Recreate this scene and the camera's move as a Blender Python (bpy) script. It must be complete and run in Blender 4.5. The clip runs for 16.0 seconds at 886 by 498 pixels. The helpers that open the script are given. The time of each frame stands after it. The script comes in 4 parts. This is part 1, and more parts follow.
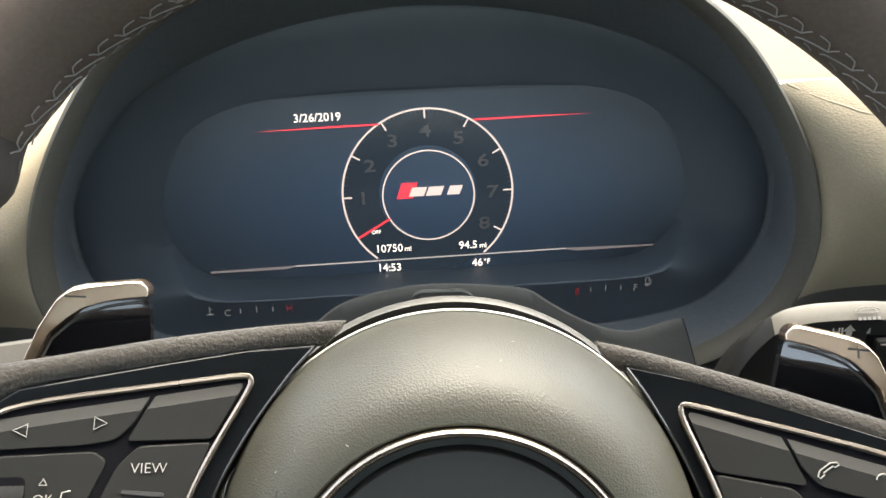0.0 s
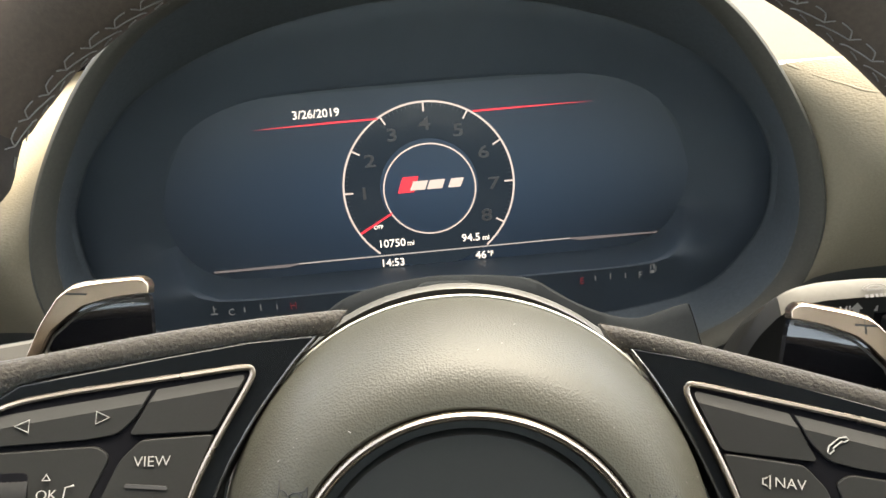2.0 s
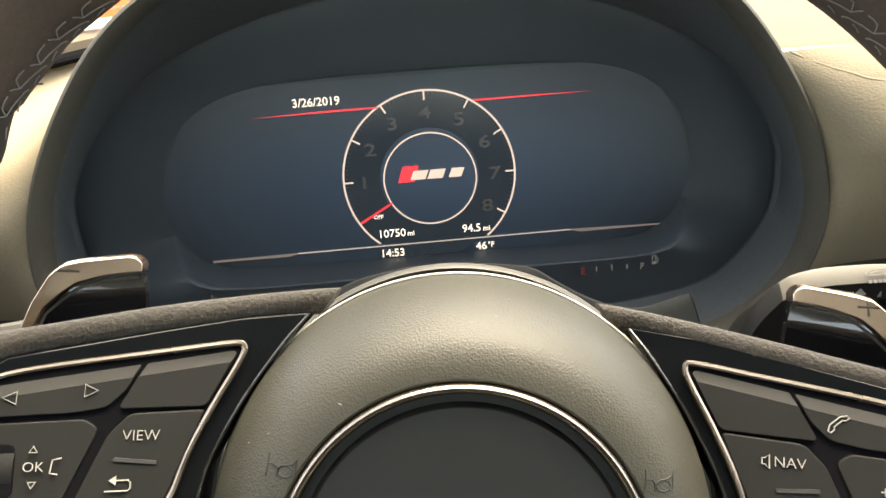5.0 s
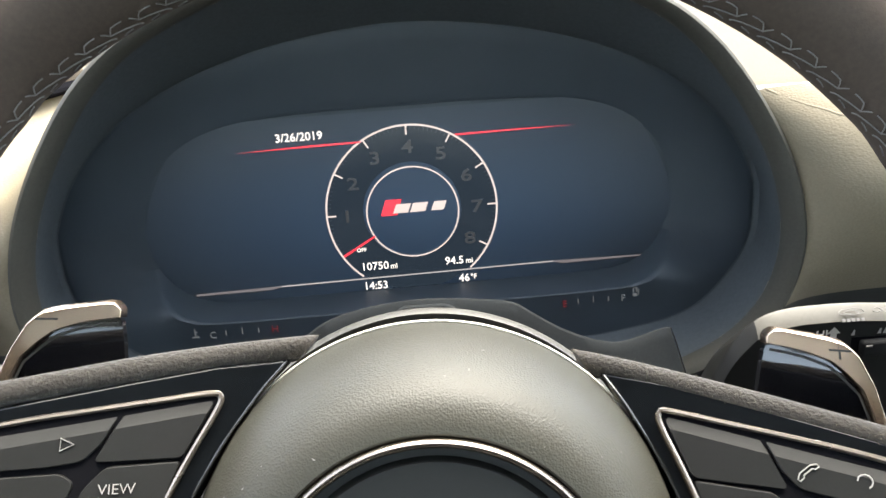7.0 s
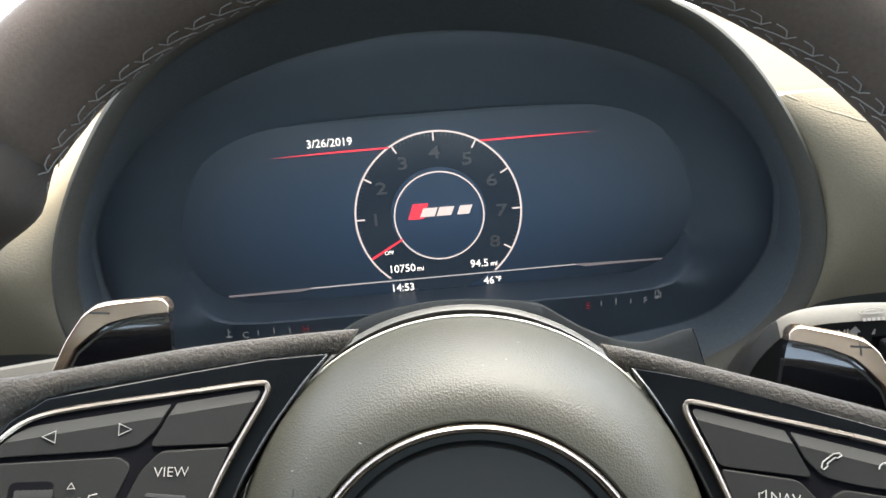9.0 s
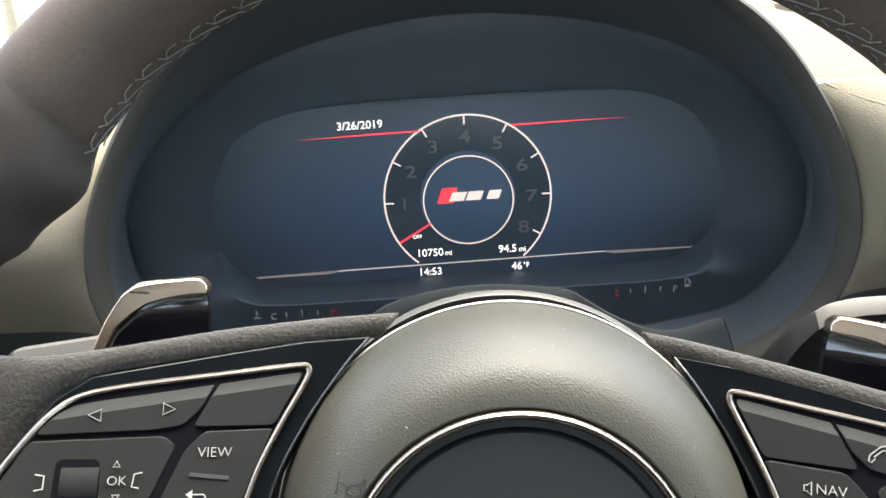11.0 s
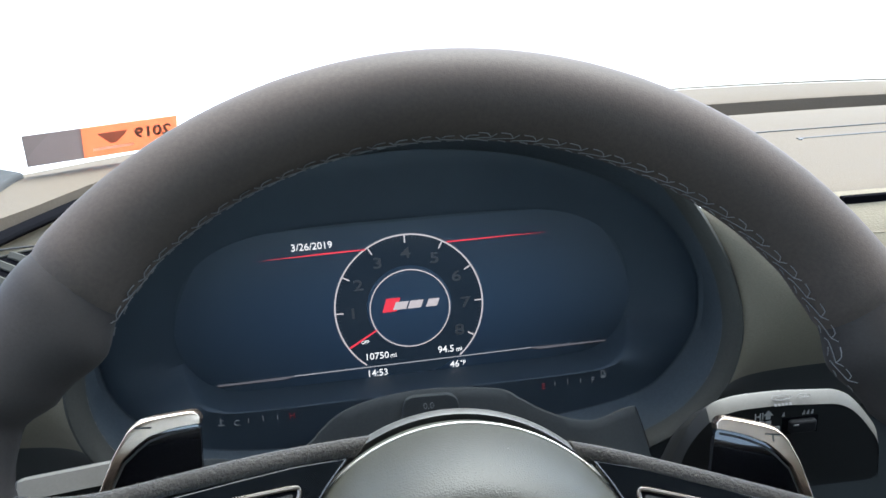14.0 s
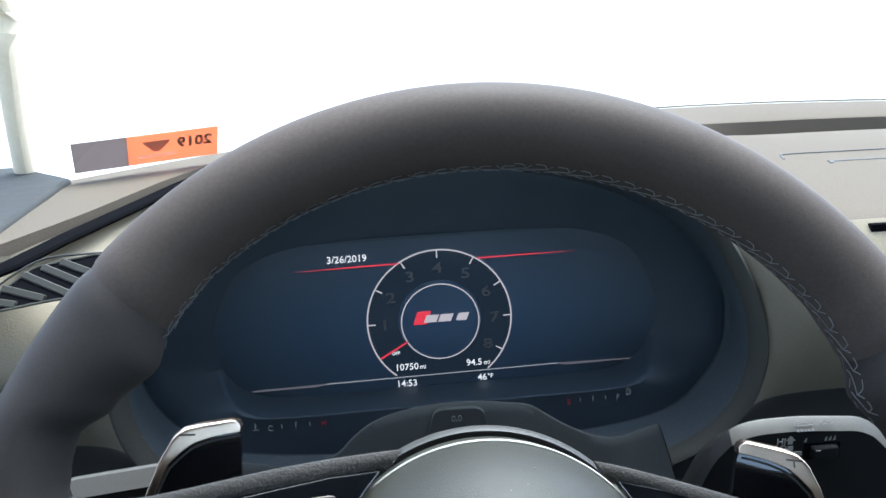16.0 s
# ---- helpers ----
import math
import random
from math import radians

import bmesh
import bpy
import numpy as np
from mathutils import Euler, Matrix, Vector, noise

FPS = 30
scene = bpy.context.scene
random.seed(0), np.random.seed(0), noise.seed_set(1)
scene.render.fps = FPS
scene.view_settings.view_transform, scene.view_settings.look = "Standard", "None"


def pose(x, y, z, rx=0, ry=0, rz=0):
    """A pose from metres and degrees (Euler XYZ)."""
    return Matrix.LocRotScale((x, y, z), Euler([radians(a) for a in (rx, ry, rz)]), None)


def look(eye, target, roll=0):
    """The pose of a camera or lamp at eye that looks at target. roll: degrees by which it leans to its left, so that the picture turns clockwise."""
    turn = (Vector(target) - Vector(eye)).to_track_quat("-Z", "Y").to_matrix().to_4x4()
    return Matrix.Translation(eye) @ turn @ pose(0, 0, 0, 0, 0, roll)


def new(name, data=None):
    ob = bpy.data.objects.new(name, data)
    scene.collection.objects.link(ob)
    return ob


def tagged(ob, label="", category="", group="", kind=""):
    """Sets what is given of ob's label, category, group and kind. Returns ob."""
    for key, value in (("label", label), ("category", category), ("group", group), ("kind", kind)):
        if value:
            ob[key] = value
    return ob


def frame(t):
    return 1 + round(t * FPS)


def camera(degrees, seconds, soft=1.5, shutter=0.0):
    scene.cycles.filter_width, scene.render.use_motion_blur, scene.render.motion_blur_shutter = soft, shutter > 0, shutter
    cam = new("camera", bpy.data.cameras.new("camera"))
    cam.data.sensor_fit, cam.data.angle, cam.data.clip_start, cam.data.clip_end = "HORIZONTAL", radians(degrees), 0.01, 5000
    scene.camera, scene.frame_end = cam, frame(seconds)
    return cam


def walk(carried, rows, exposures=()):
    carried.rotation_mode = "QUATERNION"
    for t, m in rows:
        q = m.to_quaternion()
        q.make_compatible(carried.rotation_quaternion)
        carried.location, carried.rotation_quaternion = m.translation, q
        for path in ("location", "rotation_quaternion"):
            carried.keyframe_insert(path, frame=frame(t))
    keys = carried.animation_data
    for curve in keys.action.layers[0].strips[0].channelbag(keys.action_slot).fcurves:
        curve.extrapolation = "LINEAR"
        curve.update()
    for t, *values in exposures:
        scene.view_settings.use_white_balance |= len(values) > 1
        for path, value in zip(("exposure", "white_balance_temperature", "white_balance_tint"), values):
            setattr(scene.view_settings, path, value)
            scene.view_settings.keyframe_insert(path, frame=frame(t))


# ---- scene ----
cam = camera(59.19, 16.0)
METRES, EYE, TILT, LEAN, TURN = 0.2254, 1.0, -23.0, 2.0, -2.0
ROWS = [
    (0.0, -0.0, 0.0, -0.0, -0.0, -0.0, -0.0),
    (0.5, -0.00311, 0.01904, -0.00709, 0.002, 0.626, 0.656),
    (1.0, -0.02089, 0.02536, -0.03716, 0.261, 0.326, 0.843),
    (1.5, 0.00112, 0.01772, -0.02076, 0.517, 0.103, 1.279),
    (2.0, 0.01016, 0.00695, -0.02152, 0.533, 0.152, 1.677),
    (2.5, 0.03141, 0.02268, -0.04281, 0.245, -0.019, 1.789),
    (3.0, 0.03574, 0.04746, -0.06356, -0.133, -0.52, 1.761),
    (3.5, 0.03284, 0.0507, -0.07172, 0.183, -0.616, 1.651),
    (4.0, 0.00496, 0.03408, -0.08245, 0.575, -0.484, 1.343),
    (4.2, 0.00827, 0.02703, -0.07962, 0.935, -0.309, 1.351),
    (6.3, 0.04887, 0.01903, -0.03069, 0.695, 1.540, 1.544),
    (6.5, 0.05291, 0.02486, -0.02058, 0.353, 1.503, 1.566),
    (7.0, 0.04371, 0.00852, -0.0165, 0.29, 1.647, 1.634),
    (7.5, 0.03246, -0.00154, -0.01803, 0.488, 2.09, 1.471),
    (8.0, 0.02676, -0.00424, -0.0263, 0.609, 2.373, 1.293),
    (8.5, 0.01625, -0.01658, -0.03369, 0.844, 2.42, 1.266),
    (9.0, 0.01462, -0.03964, -0.0327, 1.317, 2.353, 1.465),
    (9.5, -0.00318, -0.04661, -0.03677, 1.748, 2.315, 1.573),
    (9.7, -0.00055, -0.04278, -0.03339, 1.962, 2.291, 1.621),
    (12.0, -0.10722, -0.02458, -0.03456, 0.74, 0.632, -0.948),
    (12.2, -0.12529, -0.01177, -0.04178, -0.712, 1.106, -0.596),
    (12.5, -0.13075, -0.06661, 0.01254, -1.594, 0.645, -0.092),
    (12.7, -0.11811, -0.16284, 0.04821, -1.732, 1.611, 0.782),
    (13.0, -0.10775, -0.24588, 0.07976, -1.76, 3.559, 1.866),
    (13.2, -0.05359, -0.27030, 0.07353, -2.132, 4.420, 2.329),
    (13.5, -0.07581, -0.28353, 0.09395, -2.875, 4.957, 2.771),
    (14.0, -0.08535, -0.28626, 0.09022, -3.671, 5.278, 2.799),
    (14.5, -0.08281, -0.30071, 0.09091, -3.684, 5.489, 2.56),
    (15.0, -0.0767, -0.27482, 0.08976, -3.387, 5.149, 1.902),
    (15.5, -0.09053, -0.29888, 0.10311, -2.707, 5.004, 1.598),
    (16.0, -0.10243, -0.34498, 0.12201, -1.905, 5.521, 1.175),
]
EXPO = [
    (0.0, 3.72, 7000, 8),
    (2.0, 3.72, 7350, 8),
    (3.0, 3.58, 8150, 8),
    (4.2, 3.55, 8400, 8),
    (6.3, 3.72, 6900, 8),
    (9.7, 3.70, 6500, 8),
    (11.8, 3.76, 6600, 8),
    (12.5, 3.86, 6400, 8),
    (13.0, 3.72, 6150, 5),
    (13.6, 3.22, 5750, 5),
    (14.5, 2.98, 5600, 5),
    (16.0, 2.82, 5400, 5),
]
walk(cam, [(t, pose(0, 0, EYE, TILT, LEAN, TURN) @ pose(METRES * x, METRES * y, METRES * z, 90 + pitch, roll, yaw)) for t, x, y, z, yaw, pitch, roll in ROWS], EXPO)

# ---- light ----
world = bpy.data.worlds.new("sky")
scene.world = world
world.use_nodes = True
wn = world.node_tree
sky = wn.nodes.new("ShaderNodeTexSky")
sky.sky_type = "NISHITA"
sky.sun_disc = False
SUN_EL, SUN_AZ = radians(66), radians(32)
sky.sun_elevation, sky.sun_rotation = SUN_EL, SUN_AZ
sky.air_density, sky.dust_density, sky.ozone_density = 0.6, 1.6, 0.3
haze = wn.nodes.new("ShaderNodeHueSaturation")
haze.inputs["Saturation"].default_value = 0.5
wn.links.new(sky.outputs[0], haze.inputs["Color"])
wn.links.new(haze.outputs[0], wn.nodes["Background"].inputs[0])
wn.nodes["Background"].inputs[1].default_value = 0.15
sun_data = bpy.data.lights.new("sun", "SUN")
sun_data.energy, sun_data.angle, sun_data.color = 1.25, radians(55), (1.0, 0.92, 0.79)
sun = new("sun", sun_data)
sun.matrix_world = look((math.sin(SUN_AZ) * 5, math.cos(SUN_AZ) * 5, 1 + 5 * math.tan(SUN_EL)), (0, 0, 1))

# ---- materials ----
def material(name, colour, rough=0.5, metal=0.0, grain=0.0, grain_size=400.0, bump=0.0, bump_size=600.0,
             kind="noise", coat=0.0, emit=None, emit_strength=0.0, stain=0.0, sheen=0.0, spec=0.5, stretch=(1, 1, 1)):
    m = bpy.data.materials.new(name)
    m.use_nodes = True
    nt = m.node_tree
    b = nt.nodes["Principled BSDF"]
    b.inputs["Base Color"].default_value = (*colour, 1)
    b.inputs["Roughness"].default_value = rough
    b.inputs["Metallic"].default_value = metal
    b.inputs["Coat Weight"].default_value = coat
    b.inputs["Coat Roughness"].default_value = 0.22 if coat < 0.4 else 0.03
    b.inputs["Specular IOR Level"].default_value = spec
    if sheen:
        b.inputs["Sheen Weight"].default_value = sheen
        b.inputs["Sheen Roughness"].default_value = 0.5
    if emit:
        b.inputs["Emission Color"].default_value = (*emit, 1)
        b.inputs["Emission Strength"].default_value = emit_strength
    tc = nt.nodes.new("ShaderNodeTexCoord")
    if grain or stain:
        n1 = nt.nodes.new("ShaderNodeTexNoise")
        n1.inputs["Scale"].default_value, n1.inputs["Detail"].default_value = grain_size, 4
        n2 = nt.nodes.new("ShaderNodeTexNoise")
        n2.inputs["Scale"].default_value, n2.inputs["Detail"].default_value = 14, 5
        nt.links.new(tc.outputs["Object"], n1.inputs["Vector"])
        nt.links.new(tc.outputs["Object"], n2.inputs["Vector"])
        ma = nt.nodes.new("ShaderNodeMath"); ma.operation = "MULTIPLY_ADD"
        nt.links.new(n1.outputs["Fac"], ma.inputs[0])
        ma.inputs[1].default_value, ma.inputs[2].default_value = 2 * grain, 1 - grain
        mb = nt.nodes.new("ShaderNodeMath"); mb.operation = "MULTIPLY_ADD"
        nt.links.new(n2.outputs["Fac"], mb.inputs[0])
        mb.inputs[1].default_value, mb.inputs[2].default_value = 2 * stain, 1 - stain
        mc = nt.nodes.new("ShaderNodeMath"); mc.operation = "MULTIPLY"
        nt.links.new(ma.outputs[0], mc.inputs[0]); nt.links.new(mb.outputs[0], mc.inputs[1])
        mx = nt.nodes.new("ShaderNodeVectorMath"); mx.operation = "SCALE"
        mx.inputs[0].default_value = colour
        nt.links.new(mc.outputs[0], mx.inputs["Scale"])
        nt.links.new(mx.outputs[0], b.inputs["Base Color"])
        mr = nt.nodes.new("ShaderNodeMath"); mr.operation = "MULTIPLY_ADD"
        nt.links.new(n2.outputs["Fac"], mr.inputs[0])
        mr.inputs[1].default_value, mr.inputs[2].default_value = 0.25 * rough, 0.875 * rough
        nt.links.new(mr.outputs[0], b.inputs["Roughness"])
    if bump:
        if kind == "leather":
            t = nt.nodes.new("ShaderNodeTexVoronoi"); t.feature = "SMOOTH_F1"
            t.inputs["Smoothness"].default_value = 0.6
            out = t.outputs["Distance"]
        else:
            t = nt.nodes.new("ShaderNodeTexNoise"); t.inputs["Detail"].default_value = 3
            out = t.outputs["Fac"]
        t.inputs["Scale"].default_value = bump_size
        warp = nt.nodes.new("ShaderNodeTexNoise")
        warp.inputs["Scale"].default_value = bump_size * 0.35
        nt.links.new(tc.outputs["Object"], warp.inputs["Vector"])
        add = nt.nodes.new("ShaderNodeVectorMath"); add.operation = "MULTIPLY_ADD"
        add.inputs[1].default_value = (0.8 / bump_size,) * 3
        nt.links.new(warp.outputs["Color"], add.inputs[0])
        st = nt.nodes.new("ShaderNodeVectorMath"); st.operation = "MULTIPLY"
        st.inputs[1].default_value = stretch
        nt.links.new(tc.outputs["Object"], st.inputs[0])
        nt.links.new(st.outputs[0], add.inputs[2])
        nt.links.new(add.outputs[0], t.inputs["Vector"])
        bp = nt.nodes.new("ShaderNodeBump")
        bp.inputs["Strength"].default_value = bump
        bp.inputs["Distance"].default_value = 0.6 / bump_size
        nt.links.new(out, bp.inputs["Height"])
        nt.links.new(bp.outputs[0], b.inputs["Normal"])
    return m


PAD = material("pad_leather", (0.0385, 0.0366, 0.0260), 0.50, grain=0.15, grain_size=1200, bump=0.34, bump_size=1700, kind="leather", stain=0.08, spec=0.5)
RIM = material("rim_leather", (0.067, 0.053, 0.043), 0.78, grain=0.2, grain_size=700, bump=0.2, bump_size=1500, stain=0.15, coat=0.05, spec=0.2)
GRIP = material("perforated_leather", (0.031, 0.026, 0.0225), 0.75, grain=0.2, grain_size=900, bump=0.08, bump_size=1500, kind="leather", stain=0.12, spec=0.25, coat=0.05)
SUEDE = material("suede", (0.034, 0.029, 0.023), 0.95, grain=0.5, grain_size=600, bump=1.0, bump_size=800, stain=0.35, sheen=0.2)
FIBRE = material("suede_fibre", (0.17, 0.146, 0.110), 0.9, grain=0.3, grain_size=900)
GLOSS = material("gloss_black", (0.004, 0.005, 0.006), 0.07, grain=0.2, grain_size=60, stain=0.1, spec=0.2)
EMBLEM_METAL = material("emblem_metal", (0.4, 0.39, 0.34), 0.4, 0.4, grain=0.05, stain=0.06)
CHROME = material("satin_chrome", (0.36, 0.31, 0.26), 0.27, 1.0, grain=0.05, grain_size=2000, stain=0.06)
PADDLE = material("brushed_metal", (0.66, 0.52, 0.40), 0.24, 1.0, grain=0.06, grain_size=1500, stain=0.08)
BUTTON = material("button_plastic", (0.0108, 0.0110, 0.0102), 0.48, grain=0.15, grain_size=1500, bump=0.08, bump_size=3000, stain=0.1, spec=0.18)
DARK = material("dark_plastic", (0.016, 0.016, 0.016), 0.6, grain=0.2, grain_size=600, stain=0.15)
BLADE = material("blade_black", (0.008, 0.008, 0.009), 0.05, grain=0.2, grain_size=60, stain=0.05, spec=1.0)
RIBBED = material("ribbed_plastic", (0.045, 0.045, 0.043), 0.8, grain=0.15, grain_size=900, bump=0.5, bump_size=420, stretch=(0.03, 1, 1), stain=0.1, spec=0.1)
ROLLER = material("roller_rubber", (0.012, 0.012, 0.012), 0.75, grain=0.2, grain_size=900, spec=0.15)
# paler than the black stalk body: light on the top edge painted in
STALKLIT = material("stalk_lit", (0.074, 0.069, 0.058), 0.5, grain=0.12, grain_size=900, stain=0.1, spec=0.3)
DISC = material("disc_plastic", (0.010, 0.011, 0.0105), 0.5, grain=0.15, grain_size=1500, stain=0.1, spec=0.3)
# darker plastic for the lower dash front, shade put into its colour
DASHSHADE = material("dash_shade_plastic", (0.040, 0.042, 0.040), 0.7, grain=0.15, grain_size=900, bump=0.15, bump_size=1200, stain=0.1, spec=0.2)
GREYP = material("grey_plastic", (0.05, 0.049, 0.044), 0.42, grain=0.15, grain_size=900, bump=0.15, bump_size=1200, stain=0.1)
# near-black that stands in for the shade in gaps and recesses
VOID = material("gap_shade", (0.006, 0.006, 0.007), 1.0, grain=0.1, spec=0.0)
ICON = material("icon_print", (0.30, 0.29, 0.265), 0.6, grain=0.05, stain=0.05)
THREAD = material("thread", (0.15, 0.145, 0.14), 0.8, grain=0.2, grain_size=3000)
# one dash skin in two tones, front paler: its light put into colour
DASH = material("dash_skin_lit", (0.205, 0.176, 0.124), 0.62, grain=0.15, grain_size=900, bump=0.28, bump_size=1100, kind="leather", stain=0.1, spec=0.15, stretch=(0.6, 1, 1))
DASHTOP = material("dash_skin_top", (0.105, 0.086, 0.064), 0.85, grain=0.15, grain_size=700, bump=0.25, bump_size=900, kind="leather", stain=0.1, spec=0.1)
HOODIN = material("hood_lining", (0.062, 0.072, 0.077), 0.8, grain=0.2, grain_size=500, stain=0.15, spec=0.15)
HOODRIM = material("hood_edge", (0.056, 0.054, 0.045), 0.7, grain=0.15, grain_size=700, bump=0.15, bump_size=900, stain=0.1, spec=0.15)
MASK = material("screen_glass", (0.039, 0.050, 0.060), 0.42, grain=0.1, grain_size=40, stain=0.1, spec=0.3)
SCREEN = material("display_panel", (0.034, 0.046, 0.060), 0.40, emit=(0.20, 0.46, 0.95), emit_strength=0.0036, spec=0.5)
sn = SCREEN.node_tree
sc, sg, sr = (sn.nodes.new(k) for k in ("ShaderNodeTexCoord", "ShaderNodeTexGradient", "ShaderNodeMapping"))
sg.gradient_type = "SPHERICAL"
sr.inputs["Scale"].default_value = (6.7, 16.0, 1.0)
sm = sn.nodes.new("ShaderNodeMath"); sm.operation = "MULTIPLY"
sm.inputs[1].default_value = 0.0064
sn.links.new(sc.outputs["Object"], sr.inputs["Vector"])
sn.links.new(sr.outputs[0], sg.inputs["Vector"])
sn.links.new(sg.outputs["Fac"], sm.inputs[0])
sn.links.new(sm.outputs[0], sn.nodes["Principled BSDF"].inputs["Emission Strength"])
GLOW_LED = material("lit_gauge", (0.05, 0.05, 0.05), 0.4, emit=(0.8, 0.85, 0.9), emit_strength=0.011)
LEDRED = material("lit_gauge_red", (0.05, 0.01, 0.01), 0.4, emit=(1.0, 0.05, 0.08), emit_strength=0.012)
TRIMK = material("trim_black", (0.050, 0.053, 0.052), 0.85, grain=0.15, grain_size=700, bump=0.1, bump_size=1200, stain=0.1, spec=0.15)
HEM = material("panel_hem", (0.02, 0.021, 0.022), 0.12, grain=0.2, grain_size=300, spec=0.9)
# pale colour that paints the glint on the cover's rolled edge
GLINT = material("edge_glint", (0.42, 0.40, 0.34), 0.3, grain=0.1, grain_size=900, spec=0.6)
COLLAR = material("collar_plastic", (0.06, 0.058, 0.052), 0.5, grain=0.15, grain_size=900, stain=0.1)
GLOW_W = material("lit_white", (0.1, 0.1, 0.1), 0.4, emit=(1.0, 0.82, 0.76), emit_strength=0.075)
GLOW_TXT = material("lit_text", (0.1, 0.1, 0.1), 0.4, emit=(1.0, 0.91, 0.84), emit_strength=0.13)
GLOW_DIM = material("lit_dim", (0.02, 0.02, 0.02), 0.4, emit=(0.78, 0.82, 0.9), emit_strength=0.0050)
GLOW_LINE = material("lit_line", (0.05, 0.05, 0.05), 0.4, emit=(0.85, 0.78, 0.78), emit_strength=0.05)
GLOW_FAINT = material("lit_faint", (0.03, 0.03, 0.03), 0.4, emit=(0.8, 0.70, 0.74), emit_strength=0.019)
GLOW_RED = material("lit_red", (0.1, 0.01, 0.01), 0.4, emit=(1.0, 0.05, 0.08), emit_strength=0.11)
DIAL = material("dial_face", (0.006, 0.007, 0.009), 0.18, emit=(0.36, 0.55, 0.80), emit_strength=0.0048)
TRIMW = material("pillar_cloth", (0.80, 0.67, 0.48), 0.9, grain=0.15, grain_size=300, bump=0.3, bump_size=500)
CARPET = material("dark_carpet", (0.03, 0.03, 0.03), 0.95, grain=0.3, grain_size=200, stain=0.2)
SHELL = material("cabin_lining", (0.30, 0.29, 0.27), 0.9, grain=0.15, grain_size=300, stain=0.15)
STICK_O = material("sticker_orange", (0.78, 0.38, 0.2), 0.6, grain=0.1, grain_size=200, stain=0.1)
STICK_W = material("sticker_white", (0.8, 0.77, 0.72), 0.6, grain=0.1, grain_size=200, stain=0.1)
STICK_K = material("sticker_back", (0.22, 0.20, 0.20), 0.6, grain=0.1, grain_size=200, stain=0.1)
for paper, shine in ((STICK_O, (0.74, 0.35, 0.22, 1)), (STICK_K, (0.33, 0.29, 0.28, 1)), (STICK_W, (0.9, 0.85, 0.8, 1))):
    pt = paper.node_tree
    thin, both = pt.nodes.new("ShaderNodeBsdfTranslucent"), pt.nodes.new("ShaderNodeMixShader")
    thin.inputs[0].default_value = shine
    both.inputs[0].default_value = 0.7
    pt.links.new(pt.nodes["Principled BSDF"].outputs[0], both.inputs[1])
    pt.links.new(thin.outputs[0], both.inputs[2])
    pt.links.new(both.outputs[0], pt.nodes["Material Output"].inputs["Surface"])
GROUND = material("ground_concrete", (0.45, 0.44, 0.42), 0.9, grain=0.2, grain_size=3, stain=0.2)
PANE = bpy.data.materials.new("window_glass")
PANE.use_nodes = True
pn = PANE.node_tree
pn.nodes.remove(pn.nodes["Principled BSDF"])
gl, tr, mxs = (pn.nodes.new(k) for k in ("ShaderNodeBsdfGlossy", "ShaderNodeBsdfTransparent", "ShaderNodeMixShader"))
gl.inputs["Roughness"].default_value = 0.02
tr.inputs["Color"].default_value = (0.92, 0.95, 0.94, 1)
mxs.inputs[0].default_value = 0.03
pn.links.new(tr.outputs[0], mxs.inputs[1])
pn.links.new(gl.outputs[0], mxs.inputs[2])
pn.links.new(mxs.outputs[0], pn.nodes["Material Output"].inputs["Surface"])

TINT = bpy.data.materials.new("tinted_glass")
TINT.use_nodes = True
tn = TINT.node_tree
tn.nodes.remove(tn.nodes["Principled BSDF"])
dim = tn.nodes.new("ShaderNodeBsdfTransparent")
dim.inputs["Color"].default_value = (0.66, 0.70, 0.70, 1)
tn.links.new(dim.outputs[0], tn.nodes["Material Output"].inputs["Surface"])


# ---- builders ----
def part(name, bm, mat, parent=None, label="", smooth=True, bevel=0.0, angle=35):
    if isinstance(bm, bmesh.types.BMesh):
        bmesh.ops.recalc_face_normals(bm, faces=bm.faces)
        me = bpy.data.meshes.new(name)
        bm.to_mesh(me)
        bm.free()
    else:
        me = bm
    if smooth:
        me.shade_smooth()
        me.set_sharp_from_angle(angle=radians(angle))
    me.materials.append(mat)
    ob = new(name, me)
    if parent:
        ob.parent = parent
    if bevel:
        md = ob.modifiers.new("bevel", "BEVEL")
        md.width, md.segments, md.limit_method, md.angle_limit = bevel, 3, "ANGLE", radians(40)
        md.harden_normals = False
    if label:
        ob["label"] = label
    return ob


def thing(name, m, label, category, group="", kind=""):
    e = new(name)
    e.empty_display_size = 0.02
    e.matrix_world = m
    return tagged(e, label, category, group, kind)


def smooth_line(pts, n=8, closed=False):
    """A curve of n steps a span through the points."""
    pts = [Vector(p) for p in pts]
    out, k = [], len(pts)
    for i in range(k if closed else k - 1):
        p0 = pts[(i - 1) % k] if closed or i else pts[0] * 2 - pts[1]
        p1, p2 = pts[i], pts[(i + 1) % k]
        p3 = pts[(i + 2) % k] if closed or i + 2 < k else pts[-1] * 2 - pts[-2]
        for j in range(n):
            t = j / n
            out.append(0.5 * (2 * p1 + (p2 - p0) * t + (2 * p0 - 5 * p1 + 4 * p2 - p3) * t * t + (3 * p1 - p0 - 3 * p2 + p3) * t ** 3))
    if not closed:
        out.append(pts[-1])
    return out


